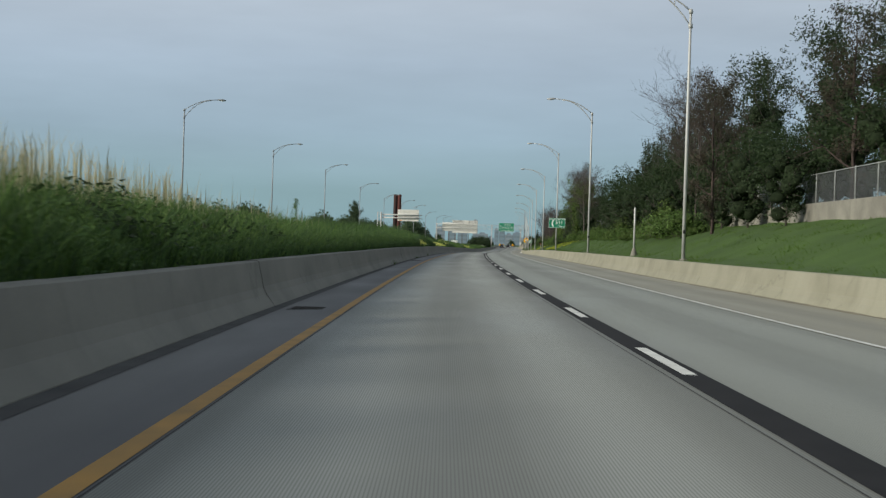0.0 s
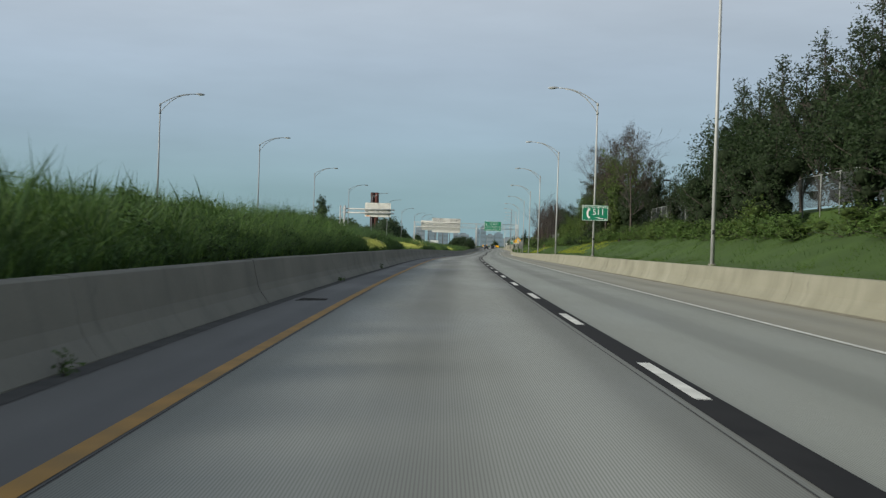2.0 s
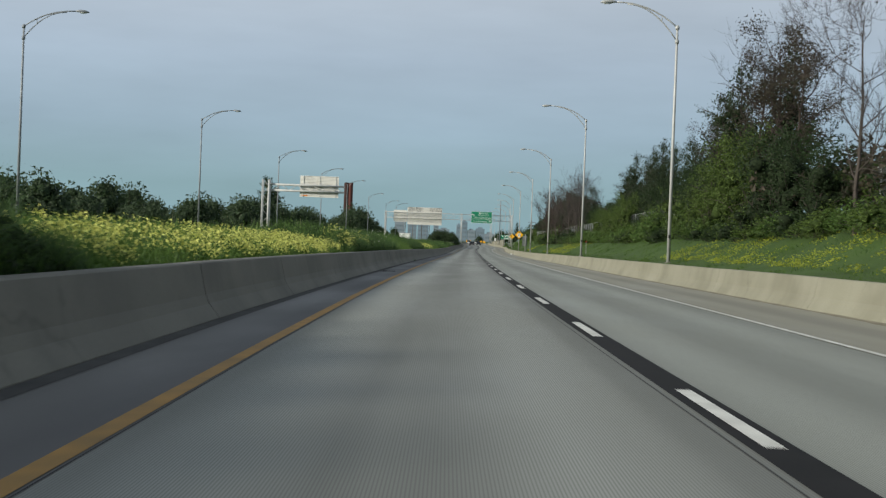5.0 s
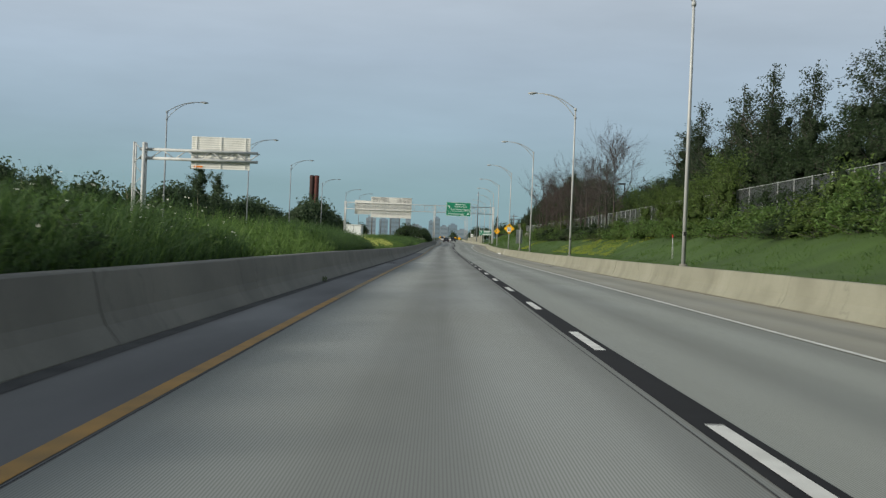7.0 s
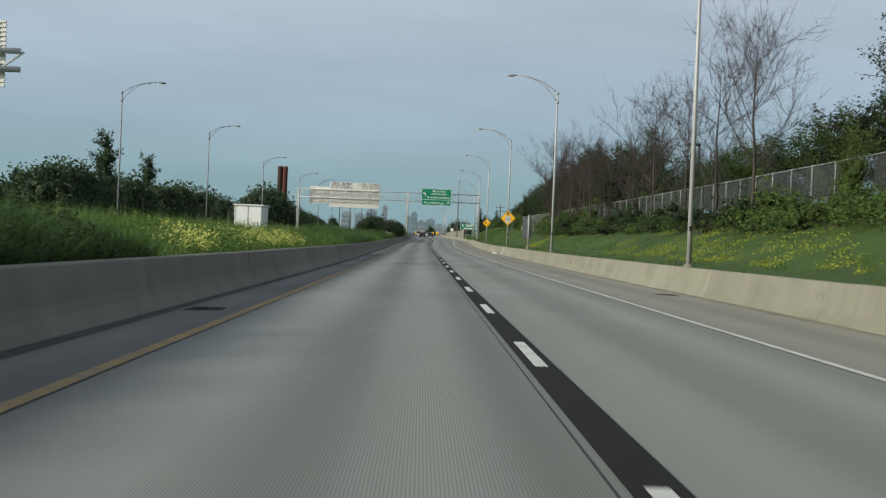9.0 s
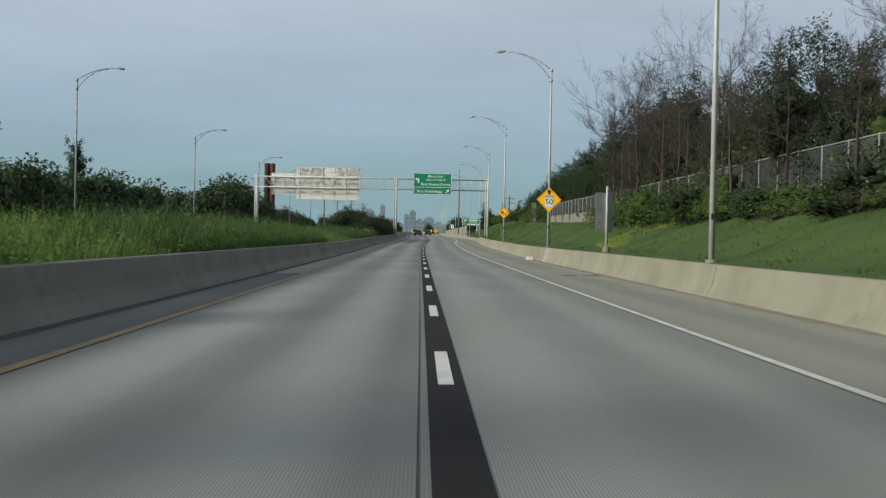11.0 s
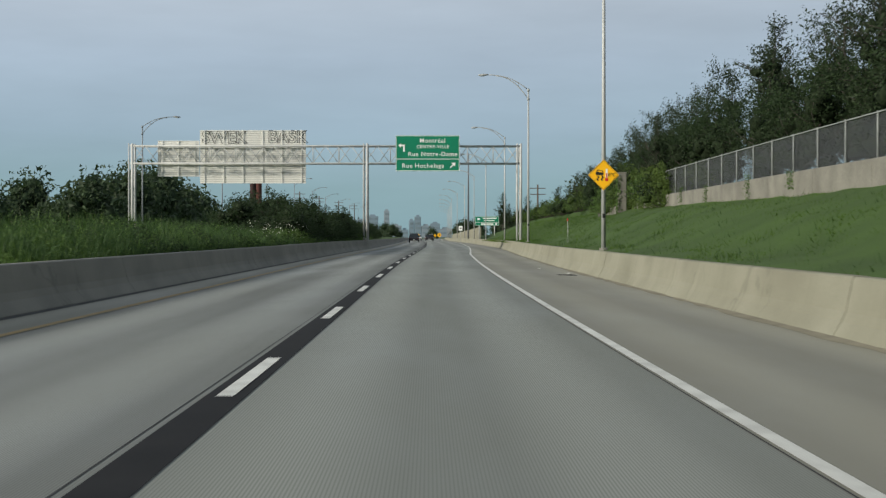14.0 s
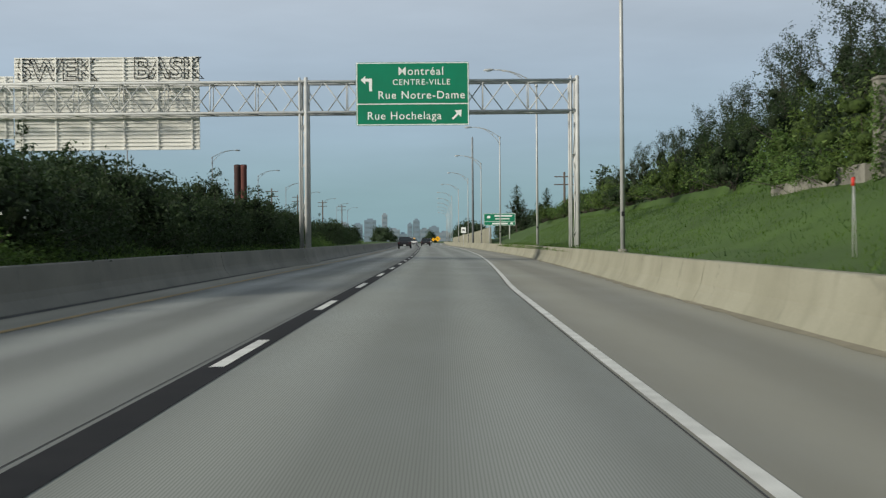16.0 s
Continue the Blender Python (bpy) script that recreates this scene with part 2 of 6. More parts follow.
def concrete(name, col, dark, pale, vary):
    """Cast concrete in world metres: cloudy tone, run-off streaks down the face, a few cracks, grain."""
    m = bpy.data.materials.new(name)
    m.use_nodes = True
    n, l = m.node_tree.nodes, m.node_tree.links
    b = n["Principled BSDF"]
    b.inputs["Roughness"].default_value, b.inputs["Specular IOR Level"].default_value = 0.9, 0.2
    tc = n.new("ShaderNodeTexCoord")

    def scaled(sx, sy, sz):
        mp = n.new("ShaderNodeMapping")
        mp.inputs["Scale"].default_value = (sx, sy, sz)
        l.new(tc.outputs["Object"], mp.inputs[0])
        return mp.outputs[0]

    def noise_of(vec, scale, detail):
        q = n.new("ShaderNodeTexNoise")
        q.inputs["Scale"].default_value, q.inputs["Detail"].default_value = scale, detail
        l.new(vec, q.inputs["Vector"])
        return q.outputs[0]

    def mixed(fac, lo, hi, most, base, other):
        r = n.new("ShaderNodeMapRange")
        for k, v in (("From Min", lo), ("From Max", hi), ("To Min", 0.0), ("To Max", most)):
            r.inputs[k].default_value = v
        l.new(fac, r.inputs["Value"])
        mx = n.new("ShaderNodeMix")
        mx.data_type = "RGBA"
        l.new(r.outputs[0], mx.inputs[0])
        if isinstance(base, tuple):
            mx.inputs[6].default_value = (*base, 1)
        else:
            l.new(base, mx.inputs[6])
        mx.inputs[7].default_value = (*other, 1)
        return mx.outputs[2]

    tone = mixed(noise_of(scaled(1, 0.45, 1.2), 0.8, 4), 0.42, 0.70, 0.8, col, dark)
    tone = mixed(noise_of(scaled(1, 0.7, 0.5), 0.6, 5), 0.48, 0.72, 0.8, tone, pale)
    tone = mixed(noise_of(scaled(0.4, 2.2, 0.35), 1.0, 4), 0.55, 0.80, 0.6, tone, dark)
    tone = mixed(noise_of(scaled(1, 1, 1), 26.0, 3), 0.40, 0.75, 0.35, tone, dark)
    crack = n.new("ShaderNodeTexVoronoi")
    crack.feature = "DISTANCE_TO_EDGE"
    crack.inputs["Scale"].default_value = 0.16
    wob = n.new("ShaderNodeVectorMath")
    wob.operation = "MULTIPLY_ADD"
    fuzz = n.new("ShaderNodeTexNoise")
    fuzz.inputs["Scale"].default_value = 2.0
    l.new(tc.outputs["Object"], fuzz.inputs["Vector"])
    wob.inputs[1].default_value = (0.3, 0.9, 0.3)
    l.new(fuzz.outputs["Color"], wob.inputs[0])
    l.new(scaled(0.05, 1, 0.4), wob.inputs[2])
    l.new(wob.outputs[0], crack.inputs["Vector"])
    tone = mixed(crack.outputs["Distance"], 0.004, 0.001, 0.25, tone, tuple(c * 0.5 for c in dark))
    src = n.new("ShaderNodeObjectInfo")
    mr = n.new("ShaderNodeMapRange")
    mr.inputs["To Min"].default_value, mr.inputs["To Max"].default_value = 1 - vary, 1 + vary
    l.new(src.outputs["Random"], mr.inputs["Value"])
    sc = n.new("ShaderNodeVectorMath")
    sc.operation = "SCALE"
    l.new(tone, sc.inputs[0])
    l.new(mr.outputs[0], sc.inputs["Scale"])
    l.new(sc.outputs[0], b.inputs["Base Color"])
    bp = n.new("ShaderNodeBump")
    bp.inputs["Strength"].default_value, bp.inputs["Distance"].default_value = 0.12, 0.01
    l.new(noise_of(scaled(1, 1, 1), 30.0, 3), bp.inputs["Height"])
    l.new(bp.outputs[0], b.inputs["Normal"])
    return m


def foliage(name, col, col2, vary=0.35, rough=0.6):
    m = material(name, col, col2, 1.2, 9.0, rough, bump=0, island=vary, spec=0.25)
    b = m.node_tree.nodes["Principled BSDF"]
    tr = m.node_tree.nodes.new("ShaderNodeBsdfTranslucent")
    tr.inputs[0].default_value = (col[0] * 1.3, col[1] * 1.4, col[2], 1)
    mx = m.node_tree.nodes.new("ShaderNodeMixShader")
    mx.inputs[0].default_value = 0.22
    o = m.node_tree.nodes["Material Output"]
    m.node_tree.links.new(b.outputs[0], mx.inputs[1])
    m.node_tree.links.new(tr.outputs[0], mx.inputs[2])
    m.node_tree.links.new(mx.outputs[0], o.inputs["Surface"])
    return m


M_LANE = lane_material("grooved_concrete", (0.264, 0.274, 0.252), (0.162, 0.168, 0.156), (0.37, 0.386, 0.362), 0.45, 0.5, 0.95)
M_LANE_R = lane_material("grooved_concrete_right", (0.312, 0.326, 0.294), (0.222, 0.232, 0.209), (0.375, 0.389, 0.355), 0.5, 0.3, 0.85)
M_SHOULDER_L = lane_material("grey_shoulder", (0.135, 0.135, 0.137), (0.10, 0.10, 0.102), (0.17, 0.17, 0.168), 0, 0.3, 0.8)
M_SHOULDER_R = lane_material("tan_shoulder", (0.292, 0.283, 0.234), (0.235, 0.228, 0.190), (0.330, 0.319, 0.264), 0, 0.4, 0.85)
M_YELLOW = material("worn_yellow_paint", (0.42, 0.22, 0.035), (0.27, 0.165, 0.055), 2.0, 60, 0.7)
M_YELLOW2 = material("half_worn_yellow_paint", (0.38, 0.235, 0.07), (0.21, 0.18, 0.12), 2.0, 60, 0.75)
M_YELLOW3 = material("faded_yellow_paint", (0.36, 0.245, 0.09), (0.24, 0.19, 0.11), 2.0, 60, 0.8)
M_WHITE = material("worn_white_paint", (0.72, 0.72, 0.68), (0.5, 0.5, 0.47), 2.5, 60, 0.65)
M_BLACK = material("black_contrast_paint", (0.012, 0.0125, 0.014), (0.024, 0.024, 0.026), 3, 60, 0.85, spec=0.15)
M_JOINT = material("joint_sealant", (0.045, 0.046, 0.048), None, 4, 60, 0.85)
M_GRIME = material("gutter_grime", (0.046, 0.046, 0.048), (0.085, 0.085, 0.085), 1.5, 30, 0.95)
M_BARRIER_L = concrete("stained_concrete", (0.222, 0.218, 0.195), (0.165, 0.163, 0.149), (0.255, 0.248, 0.22), 0.05)
M_BARRIER_R = concrete("weathered_concrete", (0.240, 0.235, 0.181), (0.178, 0.171, 0.129), (0.285, 0.279, 0.221), 0.05)
M_PATCH = material("new_concrete", (0.30, 0.292, 0.245), (0.25, 0.243, 0.205), 0.7, 14, 0.88, bump=0.3)
M_CONCRETE = material("wall_concrete", (0.23, 0.222, 0.19), (0.145, 0.138, 0.12), 0.8, 14, 0.9, bump=0.4)
M_GRASS = material("mown_grass", (0.048, 0.094, 0.012), (0.031, 0.064, 0.009), 0.35, 16, 0.95, bump=0.6)
M_GALV = material("galvanised_steel", (0.44, 0.45, 0.44), (0.34, 0.35, 0.35), 2, 25, 0.45, metallic=0.15, vary=0.06)
M_POST = material("dull_fence_steel", (0.33, 0.345, 0.34), (0.24, 0.255, 0.25), 2, 25, 0.55, metallic=0.15)
M_SILT = material("dry_gutter_silt", (0.235, 0.215, 0.160), (0.165, 0.150, 0.112), 1.5, 30, 0.95)
M_IRON = material("rusty_cast_iron", (0.05, 0.045, 0.04), (0.03, 0.028, 0.026), 6, 40, 0.85)
M_GALV_DARK = material("weathered_steel", (0.27, 0.29, 0.31), (0.19, 0.21, 0.23), 2, 25, 0.55, metallic=0.4)
M_WHITEPIPE = material("white_painted_steel", (0.52, 0.53, 0.52), (0.38, 0.39, 0.39), 1.5, 20, 0.5)
M_SIGNBACK = material("bare_sign_back", (0.84, 0.83, 0.78), (0.72, 0.71, 0.66), 0.8, 12, 0.6)
M_SIGNPANEL = material("dull_sign_panel", (0.70, 0.695, 0.655), (0.60, 0.595, 0.56), 0.8, 12, 0.7)
M_ALU = material("aluminium_panel", (0.42, 0.43, 0.44), (0.28, 0.29, 0.30), 1.5, 10, 0.4, metallic=0.7)
M_GREEN = material("green_sheeting", (0.0, 0.20, 0.105), (0.0, 0.165, 0.085), 0.6, 40, 0.45)
M_SIGNWHITE = material("white_sheeting", (0.82, 0.84, 0.82), (0.74, 0.76, 0.74), 2, 30, 0.5)
M_SIGNYELLOW = material("yellow_sheeting", (0.95, 0.50, 0.005), (0.92, 0.47, 0.005), 1, 30, 0.45)
M_ORANGE = material("orange_sheeting", (0.85, 0.25, 0.02), None, 1, 30, 0.5)
M_SIGNBLACK = material("black_sheeting", (0.015, 0.015, 0.016), None, 2, 30, 0.5)
M_RED = material("red_plastic", (0.62, 0.03, 0.02), None, 2, 30, 0.5)
M_LENS = material("lamp_lens", (0.72, 0.74, 0.74), (0.6, 0.62, 0.62), 3, 20, 0.3)
M_BARK = material("grey_bark", (0.085, 0.074, 0.063), (0.046, 0.04, 0.035), 3, 30, 0.95, bump=0.6)
M_BARKBARE = material("bare_branch_bark", (0.085, 0.072, 0.064), (0.05, 0.042, 0.038), 3, 30, 0.95)
M_BARKRED = material("reddish_twig_bark", (0.066, 0.048, 0.043), (0.04, 0.03, 0.027), 3, 30, 0.95)
M_LEAF = foliage("dark_leaves", (0.037, 0.055, 0.027), (0.021, 0.034, 0.018))
# Core colours are darkened to stand for the shade deep in the leaves.
M_CORE = material("inner_shade_leaves", (0.022, 0.032, 0.016), (0.012, 0.019, 0.010), 6, 30, 0.95, bump=0.6, spec=0.1)
M_COREFAR = material("inner_shade_far_leaves", (0.036, 0.056, 0.030), (0.024, 0.038, 0.022), 3, 20, 0.95, bump=0.6, spec=0.1)
M_CORE2 = material("inner_shade_fresh_leaves", (0.045, 0.068, 0.019), (0.025, 0.041, 0.013), 6, 30, 0.95, bump=0.6, spec=0.1)
M_LEAF2 = foliage("fresh_leaves", (0.085, 0.128, 0.028), (0.047, 0.075, 0.019))
M_LEAFBROWN = foliage("brown_buds", (0.060, 0.048, 0.034), (0.036, 0.034, 0.024))
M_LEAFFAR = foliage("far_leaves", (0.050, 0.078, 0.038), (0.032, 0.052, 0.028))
M_SHRUB = foliage("shrub_leaves", (0.028, 0.050, 0.018), (0.016, 0.030, 0.011))
M_BLADE = foliage("tall_grass", (0.115, 0.195, 0.045), (0.062, 0.115, 0.028), 0.45)
M_BLADE2 = foliage("dark_tall_grass", (0.055, 0.105, 0.032), (0.03, 0.062, 0.02), 0.4)
M_WEED = foliage("weed_leaves", (0.085, 0.145, 0.034), (0.045, 0.082, 0.021), 0.45)
M_WEED2 = foliage("thick_weed_leaves", (0.088, 0.160, 0.046), (0.045, 0.088, 0.028), 0.45)
M_LAWN = foliage("lawn_blades", (0.076, 0.136, 0.016), (0.046, 0.092, 0.011), 0.3)
M_REED = foliage("dry_reeds", (0.40, 0.37, 0.26), (0.27, 0.25, 0.17), 0.3, 0.8)
M_YFLOWER = foliage("yellow_flowers", (0.60, 0.60, 0.17), (0.45, 0.47, 0.13), 0.25)
M_YWEED = foliage("yellow_weed_flowers", (0.31, 0.335, 0.040), (0.20, 0.24, 0.03), 0.3)
M_WFLOWER = foliage("white_flowers", (0.78, 0.78, 0.72), (0.6, 0.62, 0.55), 0.2)
M_BRICK = material("red_brick", (0.13, 0.048, 0.042), (0.09, 0.036, 0.033), 0.15, 2, 0.9)
M_BRICK2 = material("dark_brick", (0.062, 0.034, 0.032), (0.045, 0.028, 0.027), 0.15, 2, 0.9)
# Distance haze is mixed into the tower colours as pale blue-grey.
M_TOWER = material("hazed_tower_glass", (0.20, 0.265, 0.32), (0.175, 0.235, 0.29), 0.05, 0.3, 0.5)
M_TOWER2 = material("hazed_tower_stone", (0.245, 0.29, 0.33), (0.215, 0.26, 0.30), 0.05, 0.3, 0.8)
M_TOWERWIN = material("hazed_tower_windows", (0.185, 0.245, 0.295), None, 0.2, 2, 0.4)
M_WOOD = material("utility_pole_wood", (0.12, 0.10, 0.085), None, 2, 20, 0.9)
M_CAR = material("dark_car_paint", (0.018, 0.019, 0.024), None, 1, 10, 0.3)
M_CARW = material("white_car_paint", (0.7, 0.7, 0.7), None, 1, 10, 0.3)
M_GLASS = material("car_glass", (0.02, 0.025, 0.03), None, 1, 10, 0.08, spec=0.6)
M_TYRE = material("tyre_rubber", (0.015, 0.015, 0.015), None, 4, 40, 0.9)
M_TAIL = material("tail_lamp_red", (0.12, 0.008, 0.008), None, 4, 40, 0.25)
M_PAPER = material("litter_paper", (0.75, 0.75, 0.72), None, 6, 40, 0.9)


def chainlink():
    m = bpy.data.materials.new("chain_link_mesh")
    m.use_nodes = True
    n, l = m.node_tree.nodes, m.node_tree.links
    b = n["Principled BSDF"]
    b.inputs["Base Color"].default_value, b.inputs["Roughness"].default_value, b.inputs["Metallic"].default_value = (0.06, 0.066, 0.07, 1), 0.7, 0.1
    uv = n.new("ShaderNodeUVMap")
    fac = None
    for sx in (14.0, -14.0):
        mp = n.new("ShaderNodeMapping")
        mp.inputs["Rotation"].default_value = (0, 0, radians(45) if sx > 0 else radians(-45))
        l.new(uv.outputs[0], mp.inputs[0])
        w = n.new("ShaderNodeTexWave")
        w.inputs["Scale"].default_value = 4.5
        l.new(mp.outputs[0], w.inputs["Vector"])
        r = n.new("ShaderNodeMapRange")
        r.inputs["From Min"].default_value, r.inputs["From Max"].default_value = 0.66, 0.86
        l.new(w.outputs["Fac"], r.inputs["Value"])
        if fac is None:
            fac = r.outputs[0]
        else:
            mxm = n.new("ShaderNodeMath")
            mxm.operation = "MAXIMUM"
            l.new(fac, mxm.inputs[0])
            l.new(r.outputs[0], mxm.inputs[1])
            fac = mxm.outputs[0]
    tr = n.new("ShaderNodeBsdfTransparent")
    mx = n.new("ShaderNodeMixShader")
    l.new(fac, mx.inputs[0])
    l.new(tr.outputs[0], mx.inputs[1])
    l.new(b.outputs[0], mx.inputs[2])
    l.new(mx.outputs[0], n["Material Output"].inputs["Surface"])
    return m


M_LINK = chainlink()


# ---- mesh helpers ----
def fast_mesh(name, verts, faces, mat_, uv=None, smooth=False):
    """A mesh from arrays: verts (n, 3), faces (m, k)."""
    verts, faces = np.asarray(verts, np.float32).reshape(-1, 3), np.asarray(faces, np.int32)
    me = bpy.data.meshes.new(name)
    k = faces.shape[1]
    me.vertices.add(len(verts))
    me.vertices.foreach_set("co", verts.ravel())
    me.loops.add(faces.size)
    me.loops.foreach_set("vertex_index", faces.ravel())
    me.polygons.add(len(faces))
    me.polygons.foreach_set("loop_start", np.arange(0, faces.size, k, dtype=np.int32))
    if uv is not None:
        lay = me.uv_layers.new(name="UVMap")
        lay.data.foreach_set("uv", np.asarray(uv, np.float32)[faces.ravel()].ravel())
    me.update(calc_edges=True)
    me.validate()
    if smooth:
        me.polygons.foreach_set("use_smooth", np.ones(len(faces), bool))
    me.materials.append(mat_)
    return me


def sheet(name, grid, mat_, uv=None, smooth=True):
    """A surface from a grid of points (rows, columns, 3)."""
    r, c = grid.shape[:2]
    i = np.arange(r * c).reshape(r, c)
    f = np.stack([i[:-1, :-1], i[:-1, 1:], i[1:, 1:], i[1:, :-1]], -1).reshape(-1, 4)
    return fast_mesh(name, grid.reshape(-1, 3), f, mat_, None if uv is None else uv.reshape(-1, 2), smooth)


def mesh_of(bm, name, mat_, smooth=False):
    me = bpy.data.meshes.new(name)
    bm.to_mesh(me)
    bm.free()
    me.materials.append(mat_)
    if smooth:
        for p in me.polygons:
            p.use_smooth = True
    return me


def part(name, bm, mat_, parent, label="", smooth=False):
    """Links a bmesh (or a mesh) as one object under a thing."""
    me = bm if isinstance(bm, bpy.types.Mesh) else mesh_of(bm, name, mat_, smooth)
    ob = new(name, me)
    ob.parent = parent
    return tagged(ob, label)


def thing(name, m, label, category, group="", kind=""):
    ob = new(name)
    ob.empty_display_size = 0.2
    ob.matrix_basis = m
    return tagged(ob, label, category, group, kind)


def add_box(bm, x0, x1, y0, y1, z0, z1, bevel=0.0):
    r = bmesh.ops.create_cube(bm, size=1)
    for v in r["verts"]:
        v.co = (x0 + (v.co.x + 0.5) * (x1 - x0), y0 + (v.co.y + 0.5) * (y1 - y0), z0 + (v.co.z + 0.5) * (z1 - z0))
    if bevel:
        es = list({e for v in r["verts"] for e in v.link_edges})
        bmesh.ops.bevel(bm, geom=es, offset=bevel, segments=2, affect="EDGES")
    return bm


def box(x0, x1, y0, y1, z0, z1, bevel=0.0):
    return add_box(bmesh.new(), x0, x1, y0, y1, z0, z1, bevel)


def tube_arrays(p0, p1, r0, r1, sides):
    """Tapered prisms between pairs of points."""
    p0, p1 = np.asarray(p0, float).reshape(-1, 3), np.asarray(p1, float).reshape(-1, 3)
    r0, r1 = np.broadcast_to(np.asarray(r0, float), len(p0)), np.broadcast_to(np.asarray(r1, float), len(p0))
    d = p1 - p0
    d = d / np.maximum(np.linalg.norm(d, axis=1, keepdims=True), 1e-9)
    ref = np.where(np.abs(d[:, 2:]) > 0.9, np.array([[1.0, 0, 0]]), np.array([[0, 0, 1.0]]))
    a = np.cross(d, ref)
    a /= np.linalg.norm(a, axis=1, keepdims=True)
    b = np.cross(d, a)
    ang = np.arange(sides) * 2 * np.pi / sides
    ring = np.cos(ang)[None, :, None] * a[:, None] + np.sin(ang)[None, :, None] * b[:, None]
    v = np.concatenate([p0[:, None] + ring * r0[:, None, None], p1[:, None] + ring * r1[:, None, None]], 1)
    j = np.arange(sides)
    f = np.stack([j, (j + 1) % sides, (j + 1) % sides + sides, j + sides], -1)
    f = f[None] + (np.arange(len(p0)) * 2 * sides)[:, None, None]
    return v.reshape(-1, 3), f.reshape(-1, 4)


def tubes(name, segs, mat_, sides=8, smooth=True):
    """segs: rows of (p0, p1, r0, r1), joined into one mesh."""
    p0, p1, r0, r1 = [np.array(q, float) for q in zip(*segs)]
    v, f = tube_arrays(p0, p1, r0, r1, sides)
    return fast_mesh(name, v, f, mat_, smooth=smooth)


def pipe(name, points, radii, mat_, sides=10):
    """A tapered tube along a line of points, with closed ends."""
    bm = bmesh.new()
    pts = [Vector(p) for p in points]
    rings = []
    for i, p in enumerate(pts):
        d = (pts[min(i + 1, len(pts) - 1)] - pts[max(i - 1, 0)]).normalized()
        ref = Vector((1, 0, 0)) if abs(d.z) > 0.9 else Vector((0, 0, 1))
        a = d.cross(ref).normalized()
        b = d.cross(a)
        r = radii[i] if isinstance(radii, (list, tuple)) else radii
        rings.append([bm.verts.new(p + (a * math.cos(t) + b * math.sin(t)) * r) for t in [k * 2 * math.pi / sides for k in range(sides)]])
    for q, w in zip(rings, rings[1:]):
        for k in range(sides):
            bm.faces.new((q[k], q[(k + 1) % sides], w[(k + 1) % sides], w[k]))
    bm.faces.new(rings[0][::-1])
    bm.faces.new(rings[-1])
    bmesh.ops.recalc_face_normals(bm, faces=bm.faces)
    return mesh_of(bm, name, mat_, True)


def letters(body, size, mat_, outline=0.0, spacing=1.0):
    """Flat raised letters, centred, standing upright and facing -y."""
    cu = bpy.data.curves.new("letters", "FONT")
    cu.body, cu.size, cu.align_x, cu.align_y, cu.space_character = body, size, "CENTER", "CENTER", spacing
    if outline:
        cu.fill_mode, cu.bevel_depth, cu.bevel_resolution, cu.offset = "NONE", outline, 0, size * 0.02
    else:
        cu.extrude = 0.006
        cu.offset = size * 0.004
    cu.resolution_u = 4
    ob = bpy.data.objects.new("letters", cu)
    scene.collection.objects.link(ob)
    me = bpy.data.meshes.new_from_object(ob.evaluated_get(bpy.context.evaluated_depsgraph_get()))
    bpy.data.objects.remove(ob)
    me.transform(Matrix.Rotation(radians(90), 4, "X"))
    me.materials.clear()
    me.materials.append(mat_)
    return me


def write(parent, body, size, mat_, x, y, z, outline=0.0, spacing=1.0, label=""):
    """Writes a line of raised characters, each one a part of its own."""
    me = letters(body, size, mat_, outline, spacing)
    bm = bmesh.new()
    bm.from_mesh(me)
    left = set(bm.verts)
    while left:
        seed = left.pop()
        isle, todo = {seed}, [seed]
        while todo:
            for e in todo.pop().link_edges:
                for v in e.verts:
                    if v not in isle:
                        isle.add(v)
                        todo.append(v)
        left -= isle
        one = bmesh.new()
        at_ = {v: one.verts.new(v.co) for v in isle}
        for f in bm.faces:
            if f.verts[0] in isle:
                one.faces.new([at_[v] for v in f.verts])
        q = part("letter", one, mat_, parent, label)
        q.location = (x, y, z)
    bm.free()


def flat_poly(points, depth, y):
    """A plate in the x-z plane with its face towards -y at y."""
    bm = bmesh.new()
    a = [bm.verts.new((x, y, z)) for x, z in points]
    b = [bm.verts.new((x, y + depth, z)) for x, z in points]
    bm.faces.new(a)
    bm.faces.new(b[::-1])
    for i in range(len(a)):
        j = (i + 1) % len(a)
        bm.faces.new((a[j], a[i], b[i], b[j]))
    bmesh.ops.recalc_face_normals(bm, faces=bm.faces)
    return bm


def round_rect(w, h, r, cx=0.0, cz=0.0):
    pts = []
    for sx, sz, a0 in ((1, 1, 0), (-1, 1, 90), (-1, -1, 180), (1, -1, 270)):
        for k in range(4):
            a = radians(a0 + 30 * k)
            pts.append((cx + sx * (w / 2 - r) + r * math.cos(a), cz + sz * (h / 2 - r) + r * math.sin(a)))
    return pts


# ---- ground ----
rng = np.random.default_rng(7)
S_ROWS = np.concatenate([[-300, -120], np.arange(-60, 900, 2.0), np.arange(900, 1300, 25.0), [1400, 1700, 2200, 3000, 4900]])
OFFS = np.array([-4500, -1500, -500, -200, -120, -80, -60, -45, -35, -26, -20, -14, -11, -9, -8, -7, -6.2, -5.72, -5.7, -5.0, 0, 6.4, 7.06, 7.08, 7.6, 8.2, 8.9, 9.6, 10.3, 11, 11.8, 12.5, 13.2, 13.9, 14.2, 15, 16, 18, 20, 25, 30, 45, 60, 100, 150, 400, 1500, 4500])
gs, go = np.meshgrid(S_ROWS, OFFS, indexing="ij")
